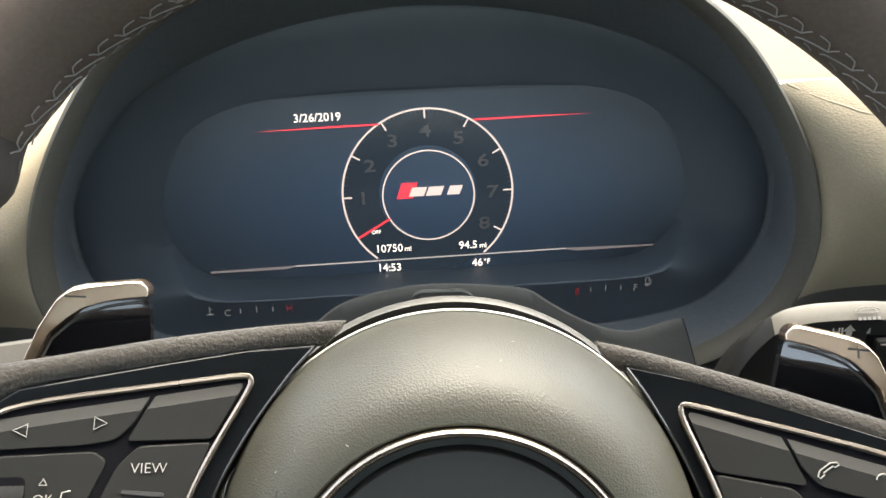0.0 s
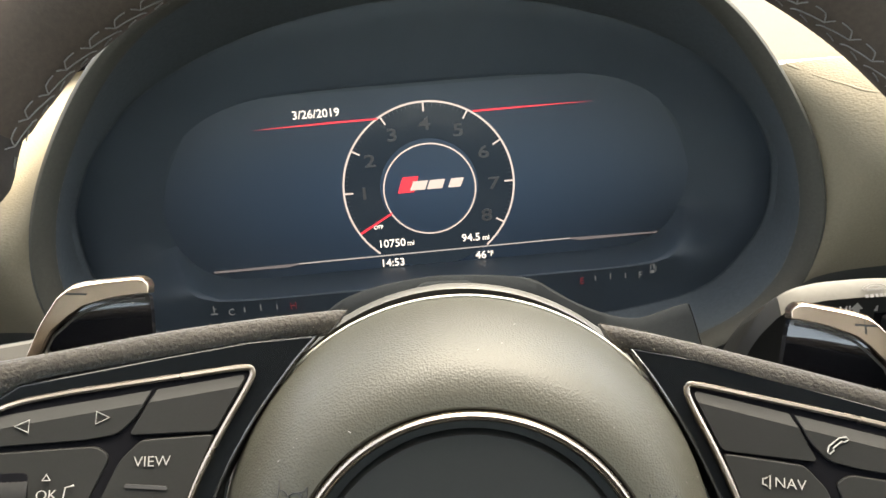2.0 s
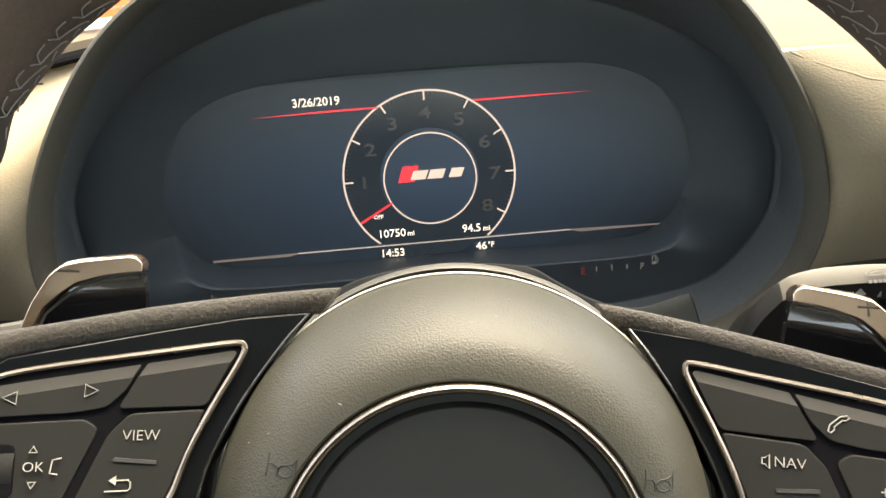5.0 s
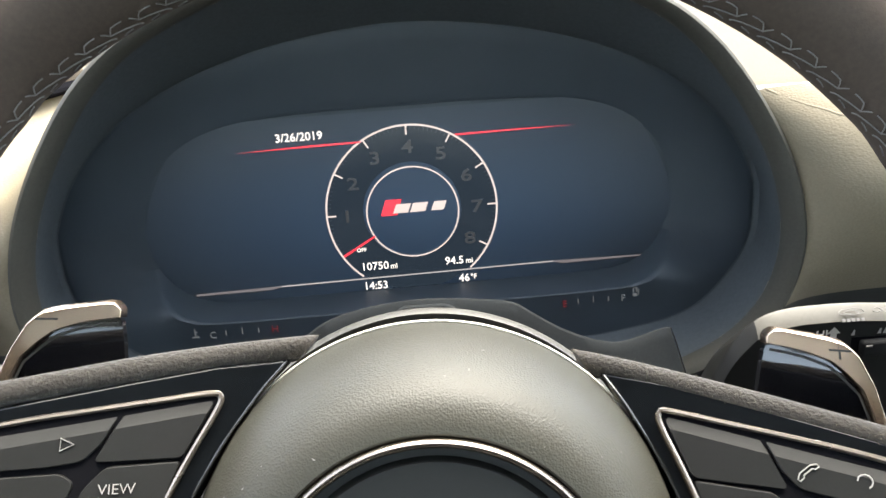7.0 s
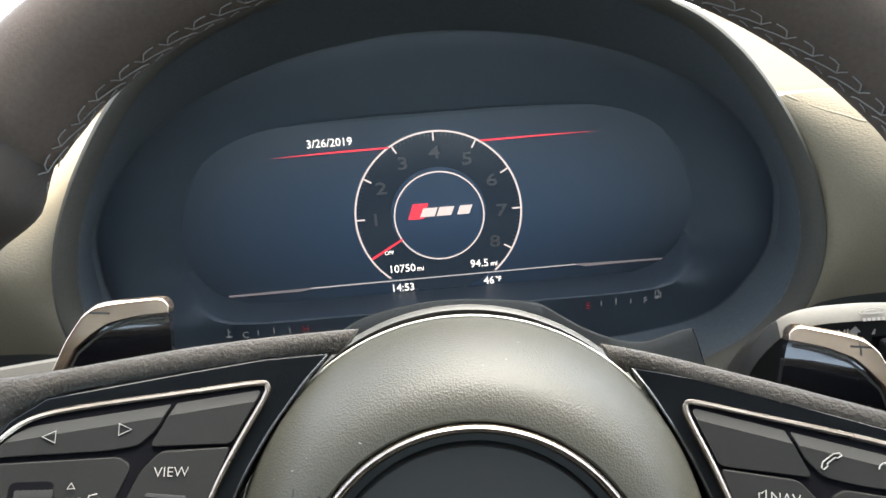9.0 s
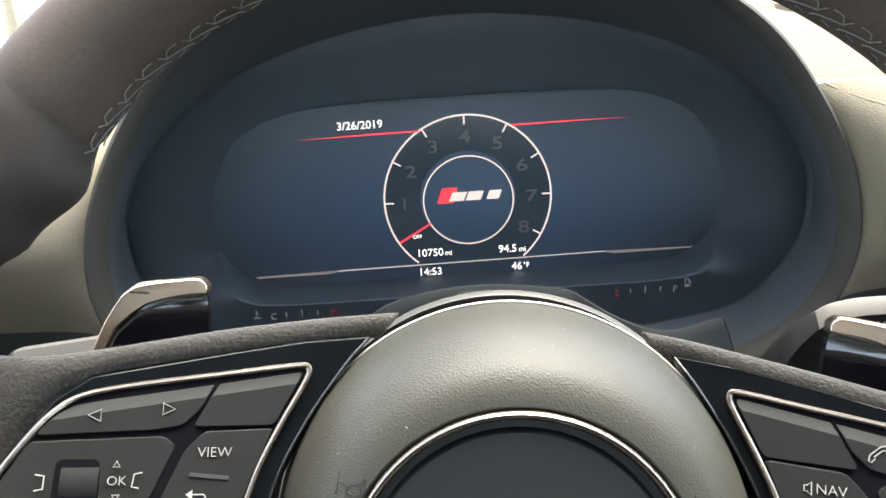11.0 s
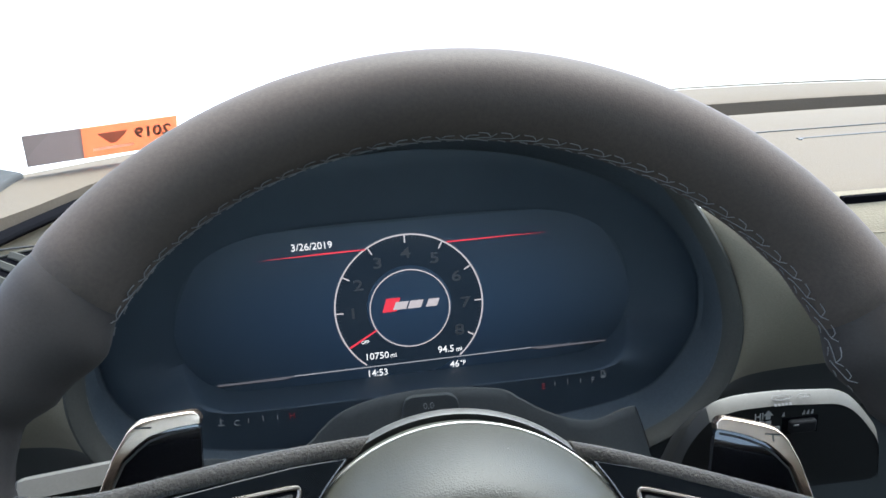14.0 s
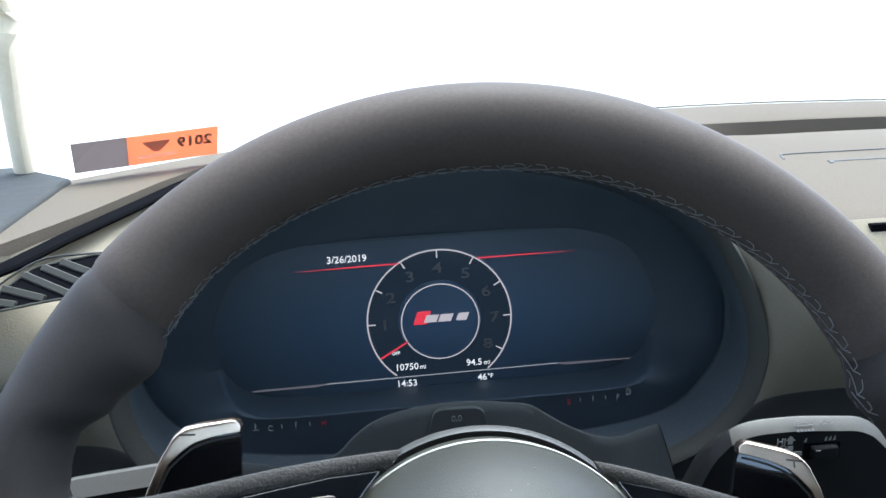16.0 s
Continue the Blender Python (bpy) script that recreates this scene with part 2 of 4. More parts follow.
def loft(rings, closed_ring=True, closed_path=False, caps=True):
    """Skin over rings of equal count."""
    bm = bmesh.new()
    vs = [[bm.verts.new(p) for p in r] for r in rings]
    n = len(rings[0])
    for i in range(len(rings) if closed_path else len(rings) - 1):
        a, b = vs[i], vs[(i + 1) % len(rings)]
        for j in range(n if closed_ring else n - 1):
            k = (j + 1) % n
            bm.faces.new((a[j], a[k], b[k], b[j]))
    if caps and closed_ring and not closed_path:
        bm.faces.new(vs[0][::-1])
        bm.faces.new(vs[-1])
    return bm


def tube(path, radius, sides=10, closed=False, flat=1.0, up=Vector((0, 0, 1)), taper=None):
    path = [Vector(p) for p in path]
    rings, n = [], len(path)
    for i, p in enumerate(path):
        a = path[(i - 1) % n] if closed or i else p
        b = path[(i + 1) % n] if closed or i < n - 1 else p
        t = (b - a).normalized()
        s = t.cross(up)
        s = s.normalized() if s.length > 1e-6 else Vector((1, 0, 0))
        q = s.cross(t).normalized()
        r = radius * (taper(i / (n - 1)) if taper else 1)
        rings.append([p + s * r * math.cos(c) + q * r * flat * math.sin(c) for c in (2 * math.pi * k / sides for k in range(sides))])
    return loft(rings, closed_path=closed)


def lathe(profile, centre=(0, 0, 0), steps=96):
    """Turns (radius, height) round the z axis at centre."""
    c = Vector(centre)
    return loft([[c + Vector((r * math.cos(a), r * math.sin(a), h)) for r, h in profile] for a in (2 * math.pi * i / steps for i in range(steps))],
                closed_ring=False, closed_path=True, caps=False)


def prism(outline, top, thick):
    """A slab whose outline is a list of (u, v), with its face at height top(u, v)."""
    bm = bmesh.new()
    a = [bm.verts.new((u, v, top(u, v))) for u, v in outline]
    b = [bm.verts.new((u, v, top(u, v) - thick)) for u, v in outline]
    bm.faces.new(a)
    bm.faces.new(b[::-1])
    for i in range(len(a)):
        j = (i + 1) % len(a)
        bm.faces.new((a[i], b[i], b[j], a[j]))
    return bm


def even(pts, n):
    """n points at even steps along a line of (u, v) points."""
    pts = [Vector(p) for p in pts]
    run = [0.0]
    for p, q in zip(pts, pts[1:]):
        run.append(run[-1] + (q - p).length)
    out = []
    for i in range(n):
        d = run[-1] * i / (n - 1)
        k = max(j for j in range(len(pts) - 1) if run[j] <= d + 1e-9)
        out.append(pts[k].lerp(pts[k + 1], (d - run[k]) / (run[k + 1] - run[k])))
    return out


def box(x0, x1, y0, y1, z0, z1):
    bm = bmesh.new()
    bmesh.ops.create_cube(bm, size=1)
    for v in bm.verts:
        v.co = ((x0 + x1) / 2 + v.co.x * (x1 - x0), (y0 + y1) / 2 + v.co.y * (y1 - y0), (z0 + z1) / 2 + v.co.z * (z1 - z0))
    return bm


def round_poly(pts, r=0.002, n=4):
    """The outline with rounded corners."""
    out, k = [], len(pts)
    for i in range(k):
        p, a, b = Vector(pts[i]), Vector(pts[i - 1]), Vector(pts[(i + 1) % k])
        ra = min(r, (a - p).length * 0.45, (b - p).length * 0.45)
        s, e = p + (a - p).normalized() * ra, p + (b - p).normalized() * ra
        for j in range(n + 1):
            t = j / n
            q = s * (1 - t) ** 2 + p * 2 * t * (1 - t) + e * t * t
            out.append((q.x, q.y))
    return out


def text_mesh(body, size, depth=0.0002, bold=0.0, shear=0.0, space=1.0, align="CENTER"):
    cu = bpy.data.curves.new("writing", "FONT")
    cu.body, cu.size, cu.extrude, cu.offset, cu.shear, cu.space_character = body, size, depth, bold, shear, space
    cu.align_x, cu.align_y = align, "CENTER"
    cu.resolution_u = 3
    ob = new("writing", cu)
    bpy.context.view_layer.update()
    me = bpy.data.meshes.new_from_object(ob.evaluated_get(bpy.context.evaluated_depsgraph_get()))
    bpy.data.objects.remove(ob)
    bpy.data.curves.remove(cu)
    me.materials.clear()
    return me


def write(name, body, size, at, mat, parent, frame_m=None, **kw):
    ob = part(name, text_mesh(body, size, **kw), mat, parent, smooth=False)
    ob.matrix_local = (frame_m or Matrix()) @ Matrix.Translation(at) if frame_m is None else Matrix.Translation(at) @ frame_m
    return ob


def frame_of(origin, lean, turn, roll):
    """Local x to the right, y up along the face, z to the driver."""
    a, b, c = radians(lean), radians(turn), radians(roll)
    n = Vector((math.sin(b) * math.cos(a), -math.cos(a) * math.cos(b), math.sin(a)))
    u = Vector((0, 0, 1)).cross(n).normalized()
    v = n.cross(u)
    u, v = math.cos(c) * u + math.sin(c) * v, -math.sin(c) * u + math.cos(c) * v
    m = Matrix((u, v, n)).transposed().to_4x4()
    m.translation = origin
    return m


WHEEL = frame_of((0.0065, 0.172, 0.8468), 24.0, 0.0, -6.6)
FACE = frame_of((0.0011, 0.4074, 0.8608), 4.4, 1.87, 0.0)

# ---- the cabin round the view ----
def windscreen_base(x):
    """How far ahead the foot of the windscreen lies at x."""
    return 0.90 - 0.75 * (x - 0.37) ** 2


def pane_point(x, s):
    """A point on the windscreen, s from its foot (0) to the roof (1)."""
    y0 = windscreen_base(x)
    return Vector((0.37 + (x - 0.37) * (1 - 0.12 * s), y0 + (0.16 - 0.28 * (x - 0.37) ** 2 - y0) * s, 0.915 + 0.42 * s + 0.03 * math.sin(math.pi * s)))


xs = [-0.34 + 1.42 * i / 40 for i in range(41)]
tagged(part("windscreen", loft([[pane_point(x, s / 14) for s in range(15)] for x in xs], closed_ring=False, caps=False), PANE),
       "clear curved windscreen over the dashboard", "windscreen", kind="structure").visible_shadow = False
tagged(part("ceiling", box(-0.62, 1.36, -1.6, 0.0, 1.335, 1.36), SHELL), "light grey cloth roof lining", "ceiling", kind="structure")
tagged(part("wall_rear", box(-0.62, 1.36, -1.62, -1.6, 0.1, 0.80), CARPET), "dark cabin rear panel", "wall", kind="structure")
tagged(part("window_1", box(-0.56, 1.3, -1.62, -1.612, 0.80, 1.335), TINT), "tinted rear window of the car", "window", kind="structure")
tagged(part("wall_left", box(-0.62, -0.56, -1.6, 0.75, 0.1, 0.98), CARPET), "grey door lining", "wall", kind="structure")
tagged(part("wall_right", box(1.3, 1.36, -1.6, 0.75, 0.1, 0.98), CARPET), "grey door lining", "wall", kind="structure")
for x in (-0.62, 1.3):
    back = -1.15 if x < 0 else -1.52
    tagged(part("wall_post", box(x, x + 0.06, -1.6, back, 0.98, 1.335), CARPET), "dark rear side lining", "wall", kind="structure")
    tagged(part("window_2", box(x + 0.02, x + 0.026, back, -0.06, 0.98, 1.335), PANE), "clear side window of the car", "window", kind="structure")
    tagged(part("wall_pillar", box(x, x + 0.06, -0.06, 0.02, 0.98, 1.335), SHELL), "grey door pillar lining", "wall", kind="structure")
tagged(part("floor", box(-0.62, 1.36, -1.6, 1.0, 0.08, 0.1), CARPET), "dark carpeted car floor", "floor", kind="structure")
tagged(part("ground", box(-400, 400, -400, 400, -0.12, -0.1), GROUND), "pale concrete ground outside", "ground", kind="structure")
for sx in (-1, 1):
    line = [Vector((0.37 + sx * x, y, z)) for x, y, z in ((0.700, 0.606, 0.90), (0.686, 0.578, 0.99), (0.676, 0.562, 1.04), (0.669, 0.548, 1.085), (0.650, 0.42, 1.16), (0.62, 0.22, 1.26), (0.60, 0.05, 1.34))]
    tagged(part("trim", tube(smooth_line(line, 5), 0.0085, 12, flat=1.3), TRIMW), "pale cloth windscreen pillar trim", "pillar", kind="structure")

# ---- dashboard ----
def hood_half():
    return [(0, 0.130), (0.06, 0.125), (0.112, 0.106), (0.142, 0.0852), (0.1655, 0.056), (0.184, 0.022), (0.192, -0.009), (0.1905, -0.034),
            (0.180, -0.057), (0.156, -0.077), (0.114, -0.091), (0.05, -0.097), (0, -0.098)]


half = hood_half()
HOOD = smooth_line([(x, y, 0) for x, y in half] + [(-x, y, 0) for x, y in half[-2:0:-1]], 5, closed=True)


def hood_ring(scale, w, grow=0.0):
    c = Vector((0, 0.015, 0))
    out = []
    for p in HOOD:
        d = p - c
        q = c + d * scale + d.normalized() * grow
        out.append(Vector((q.x, q.y, w)))
    return out


dash = thing("dashboard", Matrix(), "dark grey soft grained dashboard", "dashboard", kind="structure")
# top: profile from the windscreen's foot to the front edge
def near_edge(x):
    """How far ahead the front edge of the dashboard's top lies at x."""
    if abs(x) < 0.166:
        return 0.60
    if x > 0:
        return 0.372
    return min(0.6, 0.383 + (x + 0.243) * (3.54 if x > -0.243 else 0.5))


def dash_profile(x):
    yf, yn = windscreen_base(x), near_edge(x)
    up = 0.012 * min(1, max(0, (-0.12 - x) / 0.04))
    g = min(1, max(0, (x - 0.29) / 0.07))
    ys = [yn + (yf - yn) * s for s in (1.0, 0.99, 0.725, 0.713, 0.703, 0.581, 0.575, 0.555, 0.40, 0.15, 0.04, 0.01, 0)]
    zs = [0.905, 0.920, 0.9226 + 0.001 * g, 0.9225 - 0.001 * g, 0.9225 - 0.0275 * g, 0.9225 - 0.0275 * g, 0.9225 - 0.003 * g, 0.9225, 0.923, 0.923, 0.9231, 0.9230, 0.9224 if x > 0 else 0.905]
    return [Vector((x, y, z + up)) for y, z in zip(ys, zs)]


cols = sorted([-0.30 + 1.40 * i / 56 for i in range(57)] + [-0.1665, -0.1655, 0.1655, 0.1665])
part("dash_top", loft([dash_profile(x) for x in cols], closed_ring=False, caps=False), DASHTOP, dash)
part("dash_groove", tube(smooth_line([(0.296, 0.548, 0.9225), (0.300, 0.560, 0.9228), (0.312, 0.566, 0.9229), (0.40, 0.566, 0.9229), (0.95, 0.566, 0.9229)], 5), 0.0011, 6), DARK, dash)
# dark line painted as the soft shadow of a step in the dash
part("dash_step_shade", tube(smooth_line([(0.3225, 0.524, 0.9228), (0.326, 0.529, 0.9229), (0.335, 0.531, 0.9229), (0.45, 0.531, 0.9230), (0.95, 0.531, 0.9230)], 5), 0.0018, 8, flat=0.5), DARK, dash)
part("screen_seal", tube([Vector((x, windscreen_base(x) - 0.004, 0.9215)) for x in (0.1 + 0.05 * i for i in range(18))], 0.0012, 6), DASH, dash)
def front_y(z):
    """How far ahead the dashboard's front lies at height z."""
    return 0.372 - 0.05 * (1 - math.exp(-max(0, 0.9235 - z) / 0.03)) + 0.9 * max(0, 0.882 - z) ** 2 / (0.02 + max(0, 0.882 - z))


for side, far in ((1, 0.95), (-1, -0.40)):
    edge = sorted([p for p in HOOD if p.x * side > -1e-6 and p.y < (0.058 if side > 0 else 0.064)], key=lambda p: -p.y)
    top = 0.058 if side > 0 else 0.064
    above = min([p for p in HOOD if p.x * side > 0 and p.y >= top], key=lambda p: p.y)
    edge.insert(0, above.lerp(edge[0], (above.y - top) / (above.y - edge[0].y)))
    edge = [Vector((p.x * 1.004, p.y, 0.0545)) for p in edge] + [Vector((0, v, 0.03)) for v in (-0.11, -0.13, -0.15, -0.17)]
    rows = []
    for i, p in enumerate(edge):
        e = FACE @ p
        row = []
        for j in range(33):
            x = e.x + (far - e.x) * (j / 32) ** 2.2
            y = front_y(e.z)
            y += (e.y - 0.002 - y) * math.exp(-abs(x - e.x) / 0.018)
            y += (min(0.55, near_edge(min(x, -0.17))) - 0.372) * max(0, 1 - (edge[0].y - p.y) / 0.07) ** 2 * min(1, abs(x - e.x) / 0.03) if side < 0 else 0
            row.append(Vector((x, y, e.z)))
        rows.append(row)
    # rows below this take a darker colour that stands in for shade
    shade_row = next(i for i, p in enumerate(edge) if p.y < -0.055)
    part("dash_front", loft(rows[:shade_row + 1], closed_ring=False, caps=False), DASH, dash)
    part("dash_front_shade", loft(rows[shade_row:], closed_ring=False, caps=False), DASHSHADE, dash, "lower dashboard front, shade put into its dark grey")
    if side > 0:
        rim_line = [FACE @ p for p in edge]


def dash_y(x, z):
    """How far ahead the dashboard's front lies beside the hood."""
    e = min(rim_line, key=lambda p: abs(p.z - z))
    return front_y(z) + (e.y - 0.002 - front_y(z)) * math.exp(-abs(x - e.x) / 0.018)


part("dash_lower", box(-0.4, 0.95, 0.36, 0.40, 0.55, 0.76), DASHSHADE, dash)

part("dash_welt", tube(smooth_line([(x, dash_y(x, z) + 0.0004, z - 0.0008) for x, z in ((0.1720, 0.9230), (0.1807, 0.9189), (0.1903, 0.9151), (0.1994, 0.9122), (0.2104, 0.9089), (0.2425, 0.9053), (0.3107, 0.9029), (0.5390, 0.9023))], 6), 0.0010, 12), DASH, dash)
# black strips laid on the dash as the shade of its gaps
part("dash_gap_shade", box(0.256, 0.95, 0.3625, 0.3665, 0.917, 0.9214), VOID, dash)
part("dash_gap_shade", tube([Vector(p) for p in ((-0.172, 0.60, 0.928), (-0.19, 0.55, 0.928), (-0.2075, 0.482, 0.928), (-0.226, 0.412, 0.928), (-0.2375, 0.366, 0.927), (-0.252, 0.345, 0.925), (-0.30, 0.335, 0.925))], 0.0065, 12, flat=0.5), VOID, dash)
part("dash_end", prism([(-0.274, 0.558), (-0.258, 0.385), (-0.46, 0.385), (-0.46, 0.62), (-0.34, 0.62)], lambda u, v: 0.938, 0.03), RIBBED, dash, bevel=0.004)
vent_n = Vector((-0.0203, -0.4401, 0.8977)).normalized()
vent_x = Vector((0, 0, 1)).cross(vent_n).normalized()
vent_m = Matrix((vent_x, vent_n.cross(vent_x), vent_n)).transposed().to_4x4()
vent_m.translation = (-0.2221, 0.3545, 0.9218)
vent = thing("air_vent", vent_m, "dark slatted air vent with grey blades in the dashboard", "air vent")
mouth = smooth_line([(x, y, 0) for x, y in ((-0.024, -0.0245), (-0.015, -0.0096), (-0.0029, 0.0083), (0.008, 0.0125), (0.0198, 0.0157), (0.034, 0.017), (0.038, 0.0), (0.034, -0.0115), (0.0117, -0.0167), (-0.0105, -0.022))], 5, closed=True)
# black sheet just behind the slats stands in for the throat's shade
bm = bmesh.new()
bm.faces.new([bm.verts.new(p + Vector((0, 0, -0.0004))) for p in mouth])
part("vent_shade", bm, VOID, vent, smooth=False)
part("vent_edge", tube(mouth, 0.0007, 8, closed=True), HOODRIM, vent)
part("vent_seam", tube(smooth_line([(-0.030, -0.026, 0), (-0.0173, -0.0032, 0), (-0.0007, 0.0157, 0), (0.0245, 0.019, 0), (0.046, 0.0195, 0)], 6), 0.0006, 6), DARK, vent)
for (x0, y0), (x1, y1) in (((0.012, 0.0128), (0.036, 0.0005)), ((0.003, 0.0092), (0.033, -0.0075)), ((-0.006, 0.0040), (0.024, -0.0125)), ((-0.0135, -0.0060), (0.0118, -0.0152)), ((-0.0180, -0.0150), (-0.0022, -0.0186))):
    a, b = Vector((x0, y0, 0)), Vector((x1, y1, 0))
    q = Vector((0, 0, 1)).cross((b - a).normalized())
    part("slat", loft([[p + q * s + Vector((0, 0, h)) for s, h in ((-0.0021, 0.0002), (-0.0017, 0.0010), (0.0010, 0.0024), (0.0020, 0.0016), (0.0021, 0.0002))] for p in (a, a.lerp(b, 0.5), b)]), HOODRIM, vent)

# ---- instrument cluster ----
cluster = thing("instrument_cluster", FACE, "dark digital instrument cluster under a rounded hood, display lit", "instrument cluster")
part("hood_edge", loft([hood_ring(0.952, 0.0505), hood_ring(0.953, 0.0530), hood_ring(0.958, 0.0553), hood_ring(0.968, 0.0578), hood_ring(0.980, 0.0595), hood_ring(0.992, 0.0600), hood_ring(1.002, 0.0585), hood_ring(1.010, 0.055)], caps=False),
     HOODRIM, cluster, "dark grey hood edge")
# the line round the glass, coming forward below
GLASS = [(0, 0.099, 0.007), (0.034, 0.0968, 0.007), (0.0730, 0.0900, 0.007), (0.113, 0.0770, 0.0065), (0.148, 0.0580, 0.006), (0.1735, 0.0330, 0.0055), (0.1870, 0.0080, 0.0055), (0.1892, -0.0060, 0.0065), (0.1857, -0.0292, 0.010), (0.1708, -0.0483, 0.016), (0.1470, -0.0645, 0.022), (0.1068, -0.0708, 0.027), (0.05, -0.074, 0.0285), (0, -0.075, 0.0285)]
GLASS = smooth_line(GLASS + [(-x, y, w) for x, y, w in GLASS[-2:0:-1]], 5, closed=True)
OPENING = [(0, 0.0575), (0.05, 0.0572), (0.090, 0.0545), (0.118, 0.0455), (0.138, 0.0280), (0.1455, 0.0060), (0.1440, -0.0150), (0.1370, -0.0310), (0.124, -0.0410), (0.105, -0.0448), (0.05, -0.0452), (0, -0.0452)]
OPENING = smooth_line([(x, y, 0) for x, y in OPENING] + [(-x, y, 0) for x, y in OPENING[-2:0:-1]], 6, closed=True)


def cross_section(angle, line):
    """Where a closed line meets the ray at that angle from the middle of the display."""
    d, c = Vector((math.cos(angle), math.sin(angle))), Vector((0, 0.006))
    for p, q in zip(line, line[1:] + line[:1]):
        a, b = p.xy - c, q.xy - c
        e = b - a
        k = d.cross(e)
        if abs(k) > 1e-12 and 0 <= d.cross(a) / -k <= 1 and a.cross(e) / k > 0:
            return p.lerp(q, d.cross(a) / -k)
    return p


def cluster_ring(line, w, scale=1.0):
    """The line drawn towards the middle by scale and raised by w."""
    out = []
    for i in range(144):
        p = cross_section(2 * math.pi * (i + 0.37) / 144, line)
        out.append(Vector((p.x * scale, 0.006 + (p.y - 0.006) * scale, p.z + w)))
    return out


INSIDE = [Vector((p.x, p.y, 0)) for p in hood_ring(0.952, 0)]
part("hood_lining", loft([cluster_ring(INSIDE, 0.0506), cluster_ring(INSIDE, 0.0480, 0.997), cluster_ring(GLASS, 0.0030, 1.010), cluster_ring(GLASS, -0.0006, 1.001)], caps=False),
     HOODIN, cluster, "dark hood lining")


def shell_ring(scale, w, drop):
    return [p - Vector((0, drop, 0)) if p.y > 0.015 else p for p in hood_ring(scale, w)]


part("hood_shell", loft([shell_ring(1.010, 0.055, 0), shell_ring(1.02, 0.045, 0), shell_ring(1.04, 0.02, 0.002), shell_ring(1.06, -0.02, 0.010), shell_ring(1.07, -0.08, 0.03), shell_ring(1.02, -0.14, 0.06)], caps=False),
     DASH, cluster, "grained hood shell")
# the mask falls inwards to the display, but for the raised ledge below that carries the lit scales
def mask_ring(scale, ledge, rest):
    out = []
    for p in cluster_ring(OPENING, 0, scale):
        k = min(1, max(0, (-0.020 - p.y) / 0.0245))
        out.append(Vector((p.x, p.y, rest + (ledge - rest) * k * k * (3 - 2 * k))))
    return out


rim_in, lip = cluster_ring(GLASS, 0.0002, 0.985), mask_ring(1.02, 0.0293, 0.0010)
between = [[p.lerp(q, t) for p, q in zip(rim_in, lip)] for t in (0.2, 0.4, 0.6, 0.8)]
part("screen_mask", loft([cluster_ring(GLASS, -0.0008, 1.002), cluster_ring(GLASS, 0, 0.997), rim_in] + between + [lip, mask_ring(1.006, 0.0288, 0.0007), mask_ring(1.0, 0.0262, 0.0005), cluster_ring(OPENING, 0.0001, 0.985)], caps=False),
     MASK, cluster, "dark glossy mask round the display")
glass = bmesh.new()
glass.faces.new([glass.verts.new(p) for p in cluster_ring(OPENING, 0.0, 1.06)])
part("screen", glass, MASK, cluster, "dark glossy cluster glass", smooth=False)
PANEL = round_poly([(-0.146, -0.047), (0.146, -0.047), (0.146, 0.006), (0.118, 0.055), (-0.118, 0.055), (-0.146, 0.006)], 0.03, 8)
glass = bmesh.new()
glass.faces.new([glass.verts.new((x, y, 0.0003)) for x, y in PANEL])
part("display_panel", glass, SCREEN, cluster, "dim blue lit display", smooth=False)


def disc_ring(r0, r1, z, steps=96):
    return lathe([(r0, z), (r1, z)], steps=steps)


part("glass_edge", tube(cluster_ring(GLASS, 0.0001, 1.0), 0.00035, 6, closed=True), HOODIN, cluster)
part("dial_face", disc_ring(0.0268, 0.0460, 0.0004), DIAL, cluster)


def arc(r0, r1, a0, a1, z, n=64):
    return loft([[Vector((r * math.cos(a), r * math.sin(a), z)) for r in (r0, r1)] for a in (radians(a0 + (a1 - a0) * i / n) for i in range(n + 1))],
                closed_ring=False, caps=False)


part("dial_ring", arc(0.0462, 0.0472, -50, 230, 0.0008), GLOW_W, cluster)
part("inner_ring", arc(0.0248, 0.0256, 0, 360, 0.0008), GLOW_W, cluster).matrix_local = Matrix.Translation((0.0003, -0.0011, 0))
for k in range(1, 9):
    a = radians(210 - 30 * k)
    d, s = Vector((math.cos(a), math.sin(a), 0)), Vector((-math.sin(a), math.cos(a), 0))
    bm = bmesh.new()
    bm.faces.new([bm.verts.new(d * r + s * q + Vector((0, 0, 0.001))) for r, q in ((0.0415, -0.00045), (0.0462, -0.00045), (0.0462, 0.00045), (0.0415, 0.00045))])
    part("tick", bm, GLOW_W, cluster, smooth=False)
    write("numeral", str(k), 0.0096, (0.0356 * d.x, 0.0356 * d.y - 0.001, 0.001), GLOW_DIM, cluster, frame_m=Matrix.Diagonal((1.4, 1, 1, 1)), bold=0.0001)
bm = bmesh.new()
for i in range(81):
    a = radians(210 - 3 * i)
    d, s = Vector((math.cos(a), math.sin(a), 0)), Vector((-math.sin(a), math.cos(a), 0))
    bm.faces.new([bm.verts.new(d * r + s * q + Vector((0, 0, 0.0009))) for r, q in ((0.0442, -0.00012), (0.0458, -0.00012), (0.0458, 0.00012), (0.0442, 0.00012))])
tagged(part("fine_ticks", bm, GLOW_DIM, cluster, smooth=False), kind="stuff")


def flat(name, pts, mat, z=0.001):
    bm = bmesh.new()
    bm.faces.new([bm.verts.new((x, y, z)) for x, y in pts])
    return part(name, bm, mat, cluster, smooth=False)


